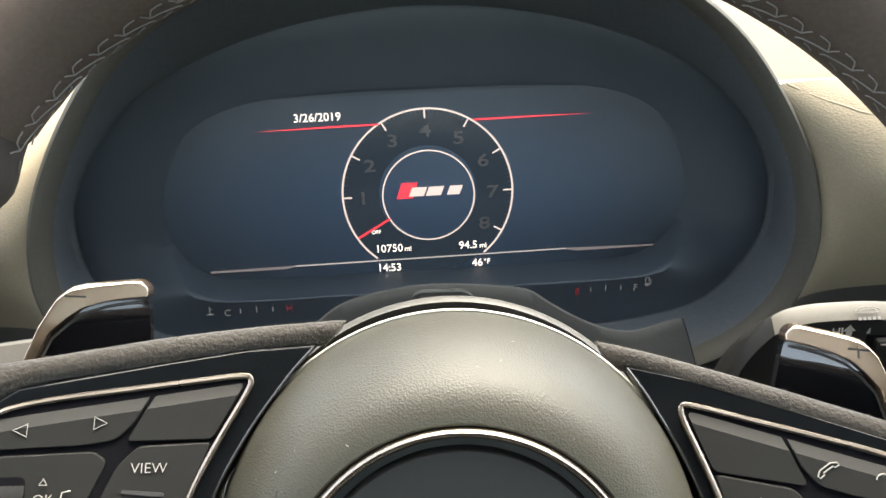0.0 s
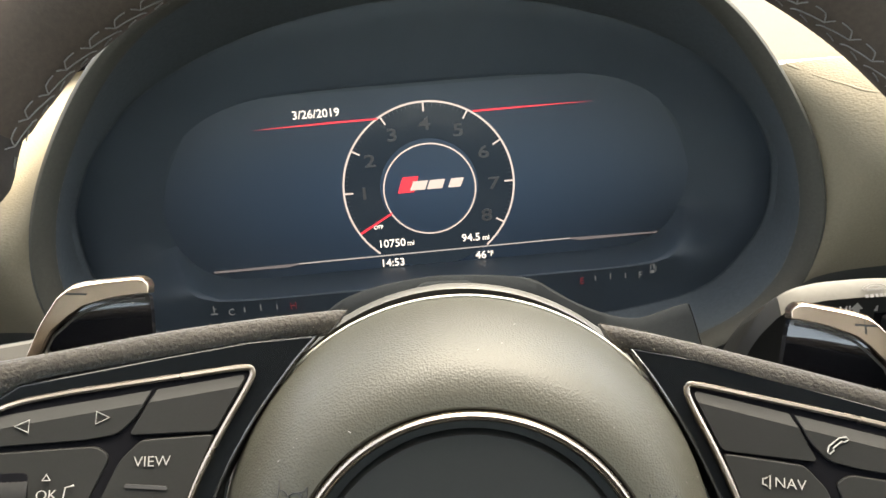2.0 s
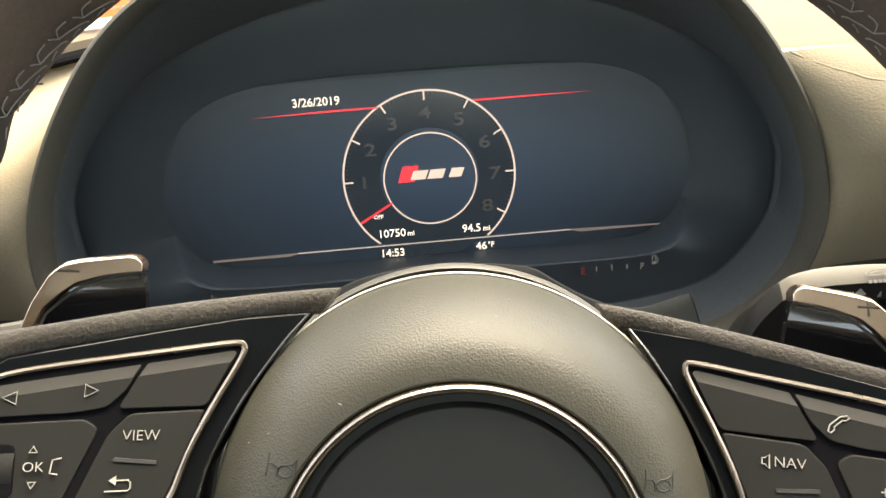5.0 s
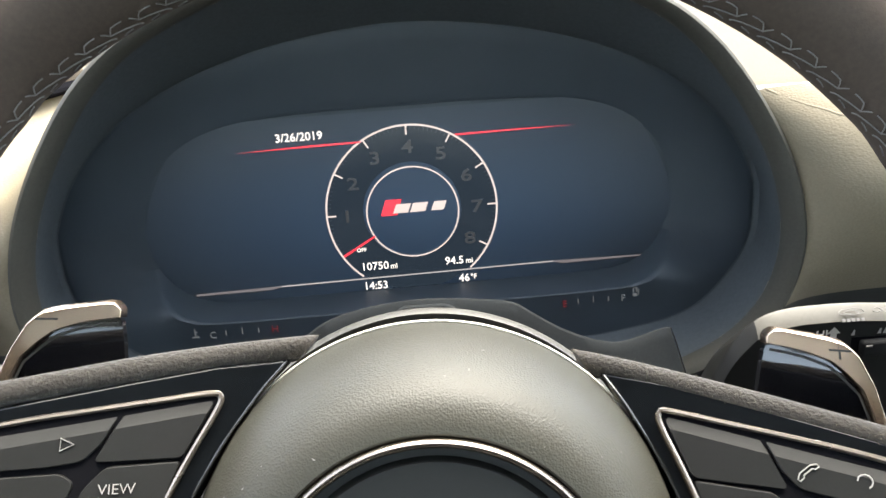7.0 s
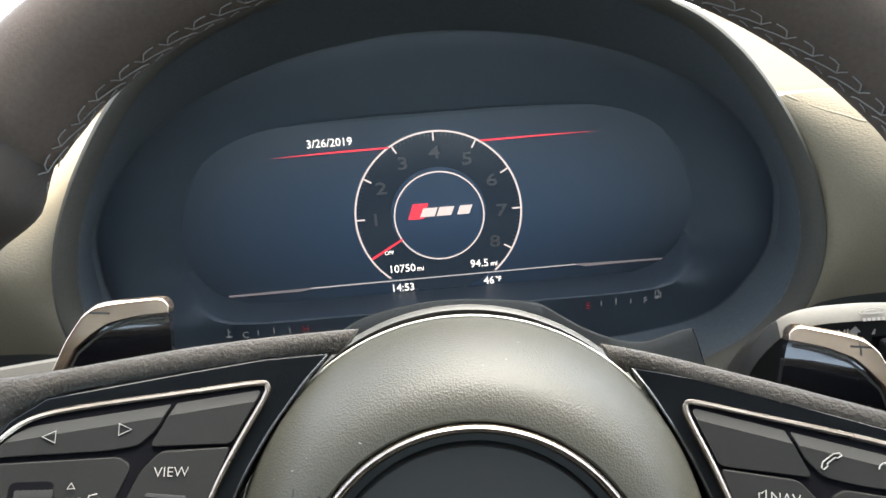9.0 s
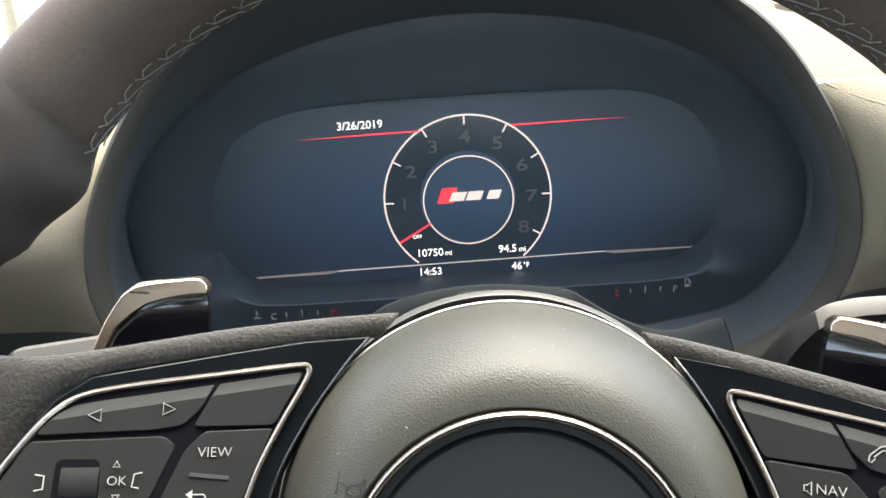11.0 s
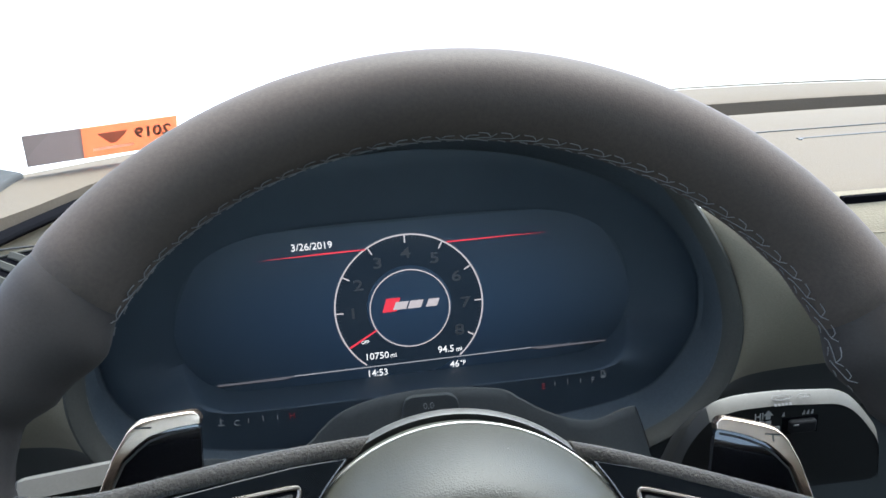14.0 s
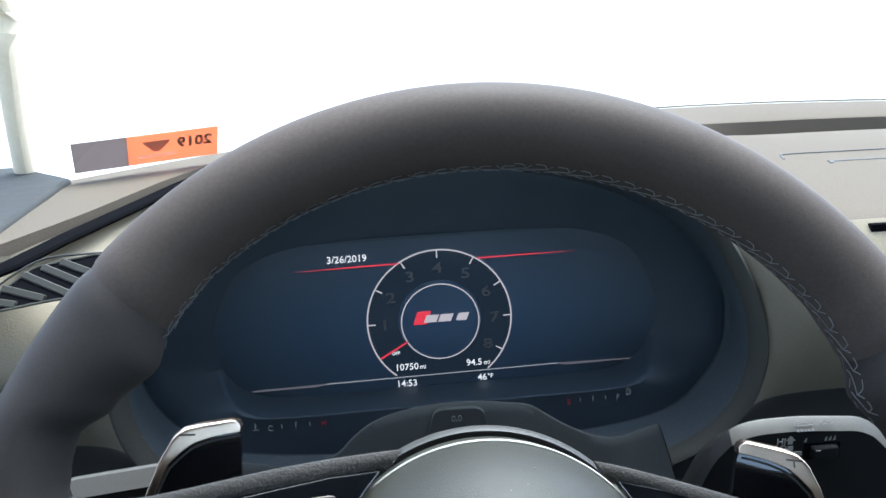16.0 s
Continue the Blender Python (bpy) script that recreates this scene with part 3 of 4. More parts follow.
flat("needle", [(-0.0400, -0.0226), (-0.0393, -0.0237), (-0.0213, -0.0134), (-0.0217, -0.0124)], GLOW_RED, 0.0014)
flat("red_line", [(-0.0920, 0.0385), (-0.0246, 0.0390), (-0.0246, 0.0398), (-0.0500, 0.0398)], GLOW_RED)
flat("red_line", [(0.0262, 0.0390), (0.0920, 0.0398), (0.0600, 0.0401), (0.0262, 0.0400)], GLOW_RED)
flat("lower_line", [(-0.0760, -0.0379), (0.0770, -0.0367), (0.0770, -0.0360), (-0.0760, -0.0371)], GLOW_LINE)
flat("lower_line_end", [(-0.1232, -0.0390), (-0.0813, -0.0390), (-0.0760, -0.0379), (-0.0760, -0.0371), (-0.1232, -0.0378)], GLOW_FAINT)
flat("lower_line_end", [(0.0770, -0.0367), (0.0825, -0.0381), (0.134, -0.0376), (0.134, -0.0370), (0.0770, -0.0360)], GLOW_FAINT)
flat("badge", [(-0.0174, -0.0021), (-0.0084, -0.0021), (-0.0054, 0.0067), (-0.0142, 0.0067)], GLOW_RED)
for x0, w in ((-0.0106, 0.0082), (-0.0014, 0.0084), (0.0102, 0.0070)):
    flat("badge_bar", [(x0, -0.0009), (x0 + w, -0.0009), (x0 + w + 0.0021, 0.0041), (x0 + 0.0021, 0.0041)], GLOW_W, 0.0016)
for body, size, x, y in (("3/26/2019", 0.0062, -0.0567, 0.0445), ("10750", 0.0062, -0.0232, -0.0304), ("mi", 0.0042, -0.0127, -0.0310), ("14:53", 0.0062, -0.0237, -0.0418),
                         ("94.5", 0.0062, 0.0212, -0.0310), ("mi", 0.0042, 0.0296, -0.0316), ("46", 0.0062, 0.0262, -0.0418), ("°F", 0.0042, 0.0316, -0.0414), ("OFF", 0.0030, -0.0297, -0.0204)):
    write("readout", body, size, (x, y, 0.001), GLOW_TXT, cluster, bold=0.00003)
for x, hgt in ((-0.103, 0.0028), (-0.0945, 0.0036), (-0.0860, 0.0028), (0.0843, 0.0028), (0.0925, 0.0036), (0.1007, 0.0028)):
    flat("gauge_mark", [(x - 0.0004, -0.0520), (x + 0.0004, -0.0520), (x + 0.0004, -0.0520 + hgt), (x - 0.0004, -0.0520 + hgt)], GLOW_LED, 0.03)
write("gauge_letter", "C", 0.0052, (-0.1099, -0.0515, 0.03), GLOW_LED, cluster)
write("gauge_letter", "E", 0.0052, (0.0770, -0.0516, 0.03), LEDRED, cluster)
for pts in ([(-0.1192, -0.0512), (-0.1186, -0.0512), (-0.1186, -0.0470), (-0.1192, -0.0470)], [(-0.1208, -0.0520), (-0.1170, -0.0520), (-0.1170, -0.0512), (-0.1208, -0.0512)], [(-0.1186, -0.0490), (-0.1174, -0.0490), (-0.1174, -0.0485), (-0.1186, -0.0485)]):
    flat("heat_symbol", pts, GLOW_LED, 0.03)
write("gauge_letter", "H", 0.0052, (-0.0774, -0.0510, 0.03), LEDRED, cluster)
write("gauge_letter", "F", 0.0052, (0.1088, -0.0512, 0.03), GLOW_LED, cluster)
for pts in ([(0.1140, -0.0505), (0.1165, -0.0505), (0.1165, -0.0488), (0.1140, -0.0488)], [(0.1140, -0.0482), (0.1146, -0.0482), (0.1146, -0.0460), (0.1140, -0.0460)],
            [(0.1159, -0.0482), (0.1165, -0.0482), (0.1165, -0.0460), (0.1159, -0.0460)], [(0.1140, -0.0460), (0.1165, -0.0460), (0.1165, -0.0455), (0.1140, -0.0455)],
            [(0.1168, -0.0500), (0.1173, -0.0500), (0.1177, -0.0468), (0.1172, -0.0466)]):
    flat("pump_symbol", pts, GLOW_LED, 0.03)

# the trim under the display, arched over the steering column
ARCH = smooth_line([(-0.135, -0.054, 0), (-0.124, -0.0565, 0), (-0.105, -0.0582, 0), (-0.090, -0.0580, 0), (-0.075, -0.0545, 0), (-0.066, -0.0495, 0), (-0.059, -0.0425, 0), (-0.050, -0.0355, 0), (-0.041, -0.0315, 0), (-0.030, -0.0287, 0),
                    (-0.014, -0.0266, 0), (0.003, -0.0262, 0), (0.025, -0.0283, 0), (0.043, -0.0318, 0), (0.054, -0.0390, 0), (0.065, -0.0465, 0), (0.080, -0.0540, 0), (0.0955, -0.0580, 0), (0.110, -0.0580, 0), (0.1235, -0.0565, 0), (0.135, -0.054, 0)], 4)
def trim_back(x):
    """How far the trim falls back to the hood's edge towards its ends."""
    k = min(1, max(0, (abs(x) - 0.088) / 0.034))
    return -0.0105 * k * k * (3 - 2 * k)


part("lower_trim", loft([[p + Vector((math.copysign(0.3 * -dv * max(0, abs(p.x) - 0.108) / 0.016, p.x), dv, w + trim_back(p.x))) for dv, w in ((-0.050, 0.040), (-0.012, 0.058), (-0.002, 0.0680), (-0.0002, 0.0698), (-0.0002, 0.0704), (-0.0010, 0.0712), (-0.006, 0.0722), (-0.05, 0.0745))] for p in ARCH if abs(p.x) < 0.1245],
                        closed_ring=False, caps=False), TRIMK, cluster, "dark matt trim arched over the steering column")
for side in (-1, 1):
    seam = [Vector((0.1243 * side, -0.0570, 0.0600)), Vector((0.1262 * side, -0.063, 0.0611)), Vector((0.1292 * side, -0.073, 0.0615)), Vector((0.1328 * side, -0.085, 0.0620))]
    part("trim_seam", tube(smooth_line(seam, 4), 0.0004, 8), DARK, cluster)
trip = prism(round_poly([(-0.0165, -0.0460), (0.0195, -0.0470), (0.0165, -0.0318), (0.0120, -0.0290), (-0.0085, -0.0283), (-0.0125, -0.0305)], 0.003, 4), lambda u, v: 0.0744, 0.004)
trip_display = part("trip_display", trip, TRIMK, cluster, bevel=0.0006)
write("readout", "0.0", 0.0052, (0.0006, -0.0348, 0.0746), GLOW_LED, trip_display)

# ---- steering column and stalks ----
column = thing("column_shroud", WHEEL, "dark grey plastic steering column shroud", "column shroud")
for name, a0, a1 in (("upper_cover", -4, 184), ("lower_cover", 184, 356)):
    rings = []
    for w, r, wide in ((-0.052, 0.056, 1.25), (-0.060, 0.060, 1.25), (-0.10, 0.060, 1.4), (-0.14, 0.060, 1.5), (-0.17, 0.058, 1.5)):
        arcs = [radians(a0 + (a1 - a0) * i / 28) for i in range(29)]
        rings.append([Vector((wide * q * math.cos(a), -0.034 + q * math.sin(a), w)) for q, line in ((r, arcs), (r - 0.003, arcs[::-1])) for a in line])
    part(name, loft(rings), DARK, column)
m = Matrix.Rotation(radians(90), 4, "X")


def stalk_mesh(outline, chamfer, depth):
    """A blade with a sloping upper edge."""
    pts = [Vector((x, 0, z)) for x, z in round_poly(outline, 0.006)]
    low = min(p.z for p in pts)
    return loft([[Vector((p.x * 0.985, 0, p.z - (chamfer if p.z > low + 0.004 else 0))) for p in pts], [p + Vector((0, chamfer * 0.9, -0.0006)) for p in pts],
                 [p + Vector((0, chamfer * 1.3, 0)) for p in pts], [p + Vector((0, depth, -0.014)) for p in pts]])


def stalk_edge(outline, chamfer, start):
    """The sloping strip along a stalk's upper edge, coloured apart to paint its light."""
    pts = [Vector((x, 0, z)) for x, z in round_poly(outline, 0.006)]
    low = min(p.z for p in pts)
    top = [p for p in pts if p.z > low + 0.004 and p.x > min(q.x for q in pts) + start]
    return loft([[Vector((p.x * 0.985, -0.0003, p.z - chamfer)), p + Vector((0, chamfer * 0.9, -0.0002)), p + Vector((0, chamfer * 1.2, 0.0001)), p + Vector((0, chamfer * 1.6, -0.0018))] for p in top],
                closed_ring=False, caps=False)


WIPER = [(-0.019, -0.03), (-0.003, 0.007), (0.0075, 0.0186), (0.020, 0.0212), (0.040, 0.0214), (0.0690, 0.0190), (0.0765, 0.0155), (0.0835, 0.0085), (0.0935, -0.005), (0.095, -0.03)]
LIGHTS = [(-0.024, -0.02), (-0.024, 0.0105), (-0.018, 0.0138), (0.022, 0.0180), (0.030, 0.0165), (0.030, -0.02)]
stalk = thing("wiper_stalk", Matrix.Translation((0.124, 0.255, 0.8385)), "dark plastic wiper stalk with light painted along its top edge and white marks", "stalk")
part("stalk_body", stalk_mesh(WIPER, 0.0046, 0.022), BUTTON, stalk)
part("stalk_edge", stalk_edge(WIPER, 0.0046, 0.021), STALKLIT, stalk, "sloping top edge, paler colour standing in for light")
for body, x, z in (("HI", 0.0294, 0.0117), ("LO", 0.0294, 0.0079)):
    ob = part("stalk_mark", text_mesh(body, 0.0048), ICON, stalk, smooth=False)
    ob.matrix_local = Matrix.Translation((x, -0.0004, z)) @ m
bm = bmesh.new()
bm.faces.new([bm.verts.new((x, -0.0005, z)) for x, z in ((0.0312, 0.0120), (0.0338, 0.0148), (0.0364, 0.0120), (0.0350, 0.0120), (0.0350, 0.0101), (0.0326, 0.0101), (0.0326, 0.0120))])
part("stalk_mark", bm, ICON, stalk, smooth=False)
for x, z, w, hgt in ((0.0329, 0.0066, 0.0025, 0.0025), (0.0345, 0.0036, 0.0055, 0.0022)):
    part("stalk_mark", box(x, x + w, -0.0006, -0.0002, z, z + hgt), ICON, stalk, smooth=False)
# worn washer symbols on the sloping edge
slope = Matrix.Translation((0.0405, 0.0014, 0.0192)) @ Matrix.Rotation(radians(48), 4, "X")
for cx, w, hgt in ((0.0, 0.0048, 0.0017), (0.0, 0.0030, 0.0009), (0.0098, 0.0016, 0.0012), (0.0128, 0.0014, 0.0009)):
    ring = [Vector((cx + w * math.cos(e), hgt * math.sin(e) * (1 if math.sin(e) > 0 else 0.4), 0.0003)) for e in (2 * math.pi * z / 16 for z in range(16))]
    part("stalk_symbol", tube(ring, 0.00014, 5, closed=True), THREAD, stalk).matrix_local = slope
for q in range(5):
    part("stalk_symbol", box(-0.0042 + 0.0018 * q, -0.0030 + 0.0018 * q, -0.0034, -0.0022, 0.0001, 0.0004), THREAD, stalk, smooth=False).matrix_local = slope
# black plate on the stalk's face, painted as the shade round the slider
part("slider_shade", box(0.0412, 0.0588, -0.0004, 0.0005, 0.0010, 0.0096), VOID, stalk)
part("interval_slider", box(0.0440, 0.0572, -0.0030, 0.001, 0.0022, 0.0086), ROLLER, stalk, "black interval slider", bevel=0.0012)
# small paler bar painted as the highlight on the slider
part("slider_glint", box(0.0452, 0.0478, -0.0036, -0.0028, 0.0066, 0.0074), GREYP, stalk, bevel=0.0003)
for x in (0.0412, 0.0512, 0.0533, 0.0554):
    bm = bmesh.new()
    bm.faces.new([bm.verts.new((x + a, -0.0005, 0.0119 + b)) for a, b in ((-0.0008, -0.0012), (0.0007, -0.0012), (0.0007, 0.0011), (0.0002, 0.0011))])
    part("stalk_mark", bm, ICON, stalk, smooth=False)
stalk2 = thing("light_stalk", Matrix.Translation((-0.155, 0.242, 0.8495)), "dark plastic indicator stalk with light painted along its top edge", "stalk")
part("stalk_body", stalk_mesh(LIGHTS, 0.0062, 0.02), BUTTON, stalk2)
part("stalk_edge", stalk_edge(LIGHTS, 0.0062, 0.004), STALKLIT, stalk2, "sloping top edge, paler colour standing in for light")
for q, (w, hgt) in enumerate(((0.0022, 0.0016), (0.0015, 0.0015))):
    part("stalk_mark", tube([Vector((w * math.cos(e), hgt * math.sin(e), 0)) for e in (2 * math.pi * z / 14 for z in range(14))], 0.00012, 5, closed=True), ICON, stalk2).matrix_local = (
        Matrix.Translation((-0.006 + 0.0085 * q, 0.0030, 0.0118 + 0.0009 * q)) @ Matrix.Rotation(radians(45), 4, "X"))

# ---- sticker on the windscreen ----
def sticker_frame():
    n = Vector((0.35, -0.75, -0.55)).normalized()
    u = Vector((0.1018, 0.046, 0.002)); u = (u - n * u.dot(n)).normalized()
    mm = Matrix((u, n.cross(u), n)).transposed().to_4x4()
    mm.translation = (-0.2177, 0.5741, 0.9544)
    return mm


sticker = thing("registration_sticker", sticker_frame(), "orange and black paper sticker inside the windscreen", "sticker")
part("sheet", box(-0.015, 0.056, -0.015, 0.015, -0.0004, 0.0004), STICK_O, sticker)
part("dark_half", box(-0.055, -0.015, -0.015, 0.015, -0.0004, 0.0004), STICK_K, sticker, "dark printed half")
ob = part("year", text_mesh("2019", 0.014, bold=0.0004), STICK_K, sticker, smooth=False)
ob.matrix_local = Matrix.Translation((0.037, 0.003, 0.0006)) @ Matrix.Diagonal((-1, 1, 1, 1))
bm = bmesh.new()
bm.faces.new([bm.verts.new((x, y, 0.0006)) for x, y in ((-0.004, 0.008), (0.018, 0.008), (0.016, 0.0045), (0.009, -0.003), (0.005, -0.003), (-0.001, 0.004))])
part("state_mark", bm, STICK_K, sticker, smooth=False)
part("print_bar", box(-0.008, 0.022, -0.0085, -0.0062, 0.0004, 0.0007), STICK_W, sticker)

# ---- steering wheel ----
wheel = thing("steering_wheel", WHEEL, "black leather sports steering wheel with pale grey stitching", "steering wheel")
INNER = [(0, 0.1590), (35, 0.1593), (44, 0.1588), (50, 0.1568), (54, 0.1548), (58.6, 0.1505), (66, 0.1563), (70.8, 0.1633), (74, 0.162), (77.4, 0.1595), (80, 0.1545), (90, 0.145), (104, 0.147), (116, 0.155), (130, 0.159), (180, 0.159)]


def rim_bounds(a):
    """Inner and outer radius at a degrees from the top."""
    a = abs((a + 180) % 360 - 180)
    for (a0, r0), (a1, r1) in zip(INNER, INNER[1:]):
        if a0 <= a <= a1:
            t = (a - a0) / (a1 - a0)
            t = t * t * (3 - 2 * t)
            ri = r0 + (r1 - r0) * t
            break
    ro = 0.1920
    c = math.cos(radians(a))
    if c < -0.72:
        k = 0.72 / -c
        ro, ri = ro * k, ri * k
    return ri, ro


def rim_point(a, psi, grow=0.0):
    ri, ro = rim_bounds(a)
    rc, h = (ri + ro) / 2, (ro - ri) / 2 + grow
    rr = rc + h * math.cos(psi)
    w = 0.0102 + (0.0170 + grow) * math.sin(psi)
    t = radians(a)
    return Vector((rr * math.sin(t), rr * math.cos(t), w))


def rim_piece(name, a0, a1, mat, label=""):
    n = max(8, int((a1 - a0) / 1.2))
    rings = []
    for i in range(n + 1):
        a = a0 + (a1 - a0) * i / n
        edge = min(i, n - i)
        g = -0.0012 if edge == 0 else (-0.0003 if edge == 1 else 0)
        rings.append([rim_point(a, 2 * math.pi * k / 28, g) for k in range(28)])
    return part(name, loft(rings), mat, wheel, label)


SEAM = 53.5
rim_piece("rim_top", -SEAM, SEAM, RIM, "smooth black leather upper rim")
rim_piece("rim_grip", SEAM, 128, GRIP, "perforated leather grip")
rim_piece("rim_grip", -128, -SEAM, GRIP, "perforated leather grip")
rim_piece("rim_bottom", 128, 232, RIM, "flattened lower rim")

# cross stitching along the inner side
bm = bmesh.new()


def stitch(a, b, r=0.00022):
    t = tube([a, (a + b) / 2 + Vector((0, 0, 0.0003)), b], r, 5)
    me = bpy.data.meshes.new("tmp")
    t.to_mesh(me)
    t.free()
    bm.from_mesh(me)
    bpy.data.meshes.remove(me)


for side, first, count in ((1, 0.5, 21), (-1, 2.9, 18)):
    for i in range(count):
        a = side * (first + 3.0 * i)
        j1, j2 = random.uniform(-0.12, 0.12), random.uniform(-0.02, 0.02) + (0.06 if side < 0 else -0.06)
        p = lambda da, psi: rim_point(a + side * da + j1, radians(psi) + j2, 0.0003)
        for (a0, s0), (a1, s1) in (((-1.77, 163), (-0.56, 163.5)), ((-0.56, 163.5), (0.0, 173)), ((0.0, 173), (0.62, 164.2)), ((-2.56, 179), (0.0, 173)), ((-3.16, 184), (-2.56, 179)), ((1.05, 183.5), (2.12, 187.5))):
            stitch(p(a0, s0), p(a1, s1))
part("stitching", bm, THREAD, wheel, "pale grey cross stitching")

def disc_at(r0, r1, centre, h):
    return lathe([(r0, h), (r1, h)], centre, 40)


# hub
EMBLEM = -0.0142
HUB = (0, -0.0160, 0)
PAD_LINE = [(0.0460, 0.0285), (0.0466, 0.0291), (0.0484, 0.0290), (0.053, 0.0279), (0.0572, 0.0249), (0.0612, 0.0195), (0.0648, 0.0120), (0.0676, 0.0035), (0.0698, -0.006), (0.0712, -0.015), (0.0715, -0.022), (0.071, -0.033)]
cover = part("airbag_cover", lathe([(r, h) for r, h in [(0.0, 0.0250), (0.0321, 0.0250), (0.0459, 0.0255)] + PAD_LINE + [(0.0628, -0.035)]], HUB, 128), PAD, wheel, "grained dark leather airbag cover")
part("hub_ring", lathe([(0.0457, 0.0258), (0.0456, 0.0289), (0.0452, 0.0299), (0.0446, 0.0303), (0.0440, 0.0301), (0.0434, 0.0294), (0.0430, 0.0282), (0.0429, 0.0258)], HUB, 128), CHROME, wheel, "satin chrome ring")
part("hub_disc", lathe([(0.0429, 0.0254), (0.0408, 0.0255), (0.0404, 0.0262), (0.0401, 0.0274), (0.0396, 0.0281), (0.0261, 0.0290), (0.0, 0.0292)], HUB, 96), DISC, wheel, "dark hub disc")
for i in range(4):
    centre = Vector((-0.0222 + 0.0148 * i, EMBLEM, 0))
    # flat black ring painted as shade round each emblem ring
    part("emblem_shade", disc_at(0.0080, 0.0112, centre, 0.02935), VOID, wheel)
    part("emblem_ring", lathe([(0.0078, 0.0292), (0.0079, 0.0302), (0.0086, 0.0306), (0.0095, 0.0303), (0.0098, 0.0292)], centre, 40), EMBLEM_METAL, wheel, "silver emblem ring")
part("hub_collar", lathe([(0.0628, -0.045), (0.074, -0.044), (0.0749, -0.040), (0.0745, -0.036), (0.0732, -0.034), (0.0687, -0.038)], HUB, 96), COLLAR, wheel, "grey plastic hub collar")
def dome(u, v):
    prof = [(0.0, 0.0288)] + PAD_LINE[2:]
    r = math.hypot(u - HUB[0], v - HUB[1])
    for (r0, h0), (r1, h1) in zip(prof, prof[1:]):
        if r <= r1:
            return h0 + (h1 - h0) * (r - r0) / (r1 - r0)
    return prof[-1][1]


for su, base_v in ((-1, 0.0070), (1, 0.0075)):
    oval = [(0.0008 + 0.0022 * math.cos(e), -0.0012 + 0.0016 * math.sin(e)) for e in (2 * math.pi * q / 10 for q in range(11))]
    for mark in ([(-0.0046, 0.0034), (-0.0046, 0.0002), (-0.0050, -0.0030)], [(-0.0046, 0.0006), (-0.0028, 0.0006), (-0.0018, -0.0006), (-0.0018, -0.0026)], oval,
                 [(-0.0004, 0.0004), (0.0016, 0.0006), (0.0032, 0.0012), (0.0041, 0.0024)], [(0.0026, -0.0024), (0.0038, -0.0020), (0.0041, 0.0024)]):
        line = [(0.0456 * su + 0.0012 * (1 - su) * 0.6 + 0.82 * x, base_v + 0.0008 + 0.82 * y) for x, y in mark]
        part("horn_mark", tube(smooth_line([(u, v, dome(u, v) + 0.00005) for u, v in line], 4), 0.0002, 6), DARK, cover)
# added bead: the highlight where the cover rolls over, put into its colour
part("cover_glint", lathe([(0.0708, -0.0152), (0.0716, -0.0148), (0.0721, -0.0156), (0.0720, -0.0172), (0.0712, -0.0182)], HUB, 128), GLINT, wheel, "thin pale bead painted as a glint along the airbag cover edge")
part("hub_back", lathe([(0.0, -0.05), (0.0726, -0.05), (0.0736, -0.040), (0.0579, -0.034)], HUB, 64), GLOSS, wheel)


def panel_w(u, v):
    return -0.0148 + 0.32 * abs(u) - 0.373 * v


def mirror(pts, s):
    """The outline on the left (1) or the right (-1) spoke, the right one reaching nearer to the hub."""
    out = []
    for p in pts:
        k = min(1, max(0, (0.094 + p[0]) / 0.022))
        out.append(((p[0] + (0.0008 if s > 0 else 0.0027) * k * k * (3 - 2 * k)) * s, *p[1:]))
    return out


CHROME_LOOP = [(-0.0640, 0.0322), (-0.0671, 0.0330), (-0.0808, 0.0309), (-0.0953, 0.0286), (-0.1091, 0.0264), (-0.1200, 0.0238), (-0.1260, 0.0195), (-0.1310, 0.0120), (-0.1358, 0.0025), (-0.1392, -0.0065),
               (-0.1385, -0.0100), (-0.1330, -0.0110), (-0.1100, -0.0108), (-0.0850, -0.0106), (-0.0795, -0.0092), (-0.0762, -0.0045), (-0.0740, 0.0050), (-0.0696, 0.0168), (-0.0645, 0.0285)]
BLACK_LOOP = [(-0.0465, 0.0420), (-0.0655, 0.0400), (-0.0855, 0.0360), (-0.1040, 0.0320), (-0.1200, 0.0285), (-0.1275, 0.0225), (-0.1340, 0.0110), (-0.1400, -0.0040), (-0.1440, -0.0180), (-0.1380, -0.0300), (-0.0700, -0.0400),
              (-0.0690, 0.0000), (-0.0620, 0.0180), (-0.0530, 0.0335)]
BTNS = {
    "arrow_button": [(-0.1200, 0.0224), (-0.1085, 0.0252), (-0.0880, 0.0284), (-0.0882, 0.0268), (-0.0902, 0.0208), (-0.0940, 0.0164), (-0.1015, 0.0152), (-0.1288, 0.0138), (-0.1250, 0.0192)],
    "blank_button": [(-0.0868, 0.0286), (-0.0672, 0.0316), (-0.0655, 0.0305), (-0.0665, 0.0278), (-0.0712, 0.0166), (-0.0915, 0.0161), (-0.0896, 0.0206), (-0.0874, 0.0265)],
    "view_button": [(-0.0714, 0.0158), (-0.0885, 0.0149), (-0.0925, 0.0100), (-0.0985, -0.0092), (-0.0815, -0.0092), (-0.0775, -0.0055)],
    "control_pod": [(-0.1300, 0.0122), (-0.0985, 0.0136), (-0.0950, 0.0112), (-0.0995, -0.0035), (-0.1015, -0.0094), (-0.1375, -0.0094), (-0.1366, -0.0030)],
}


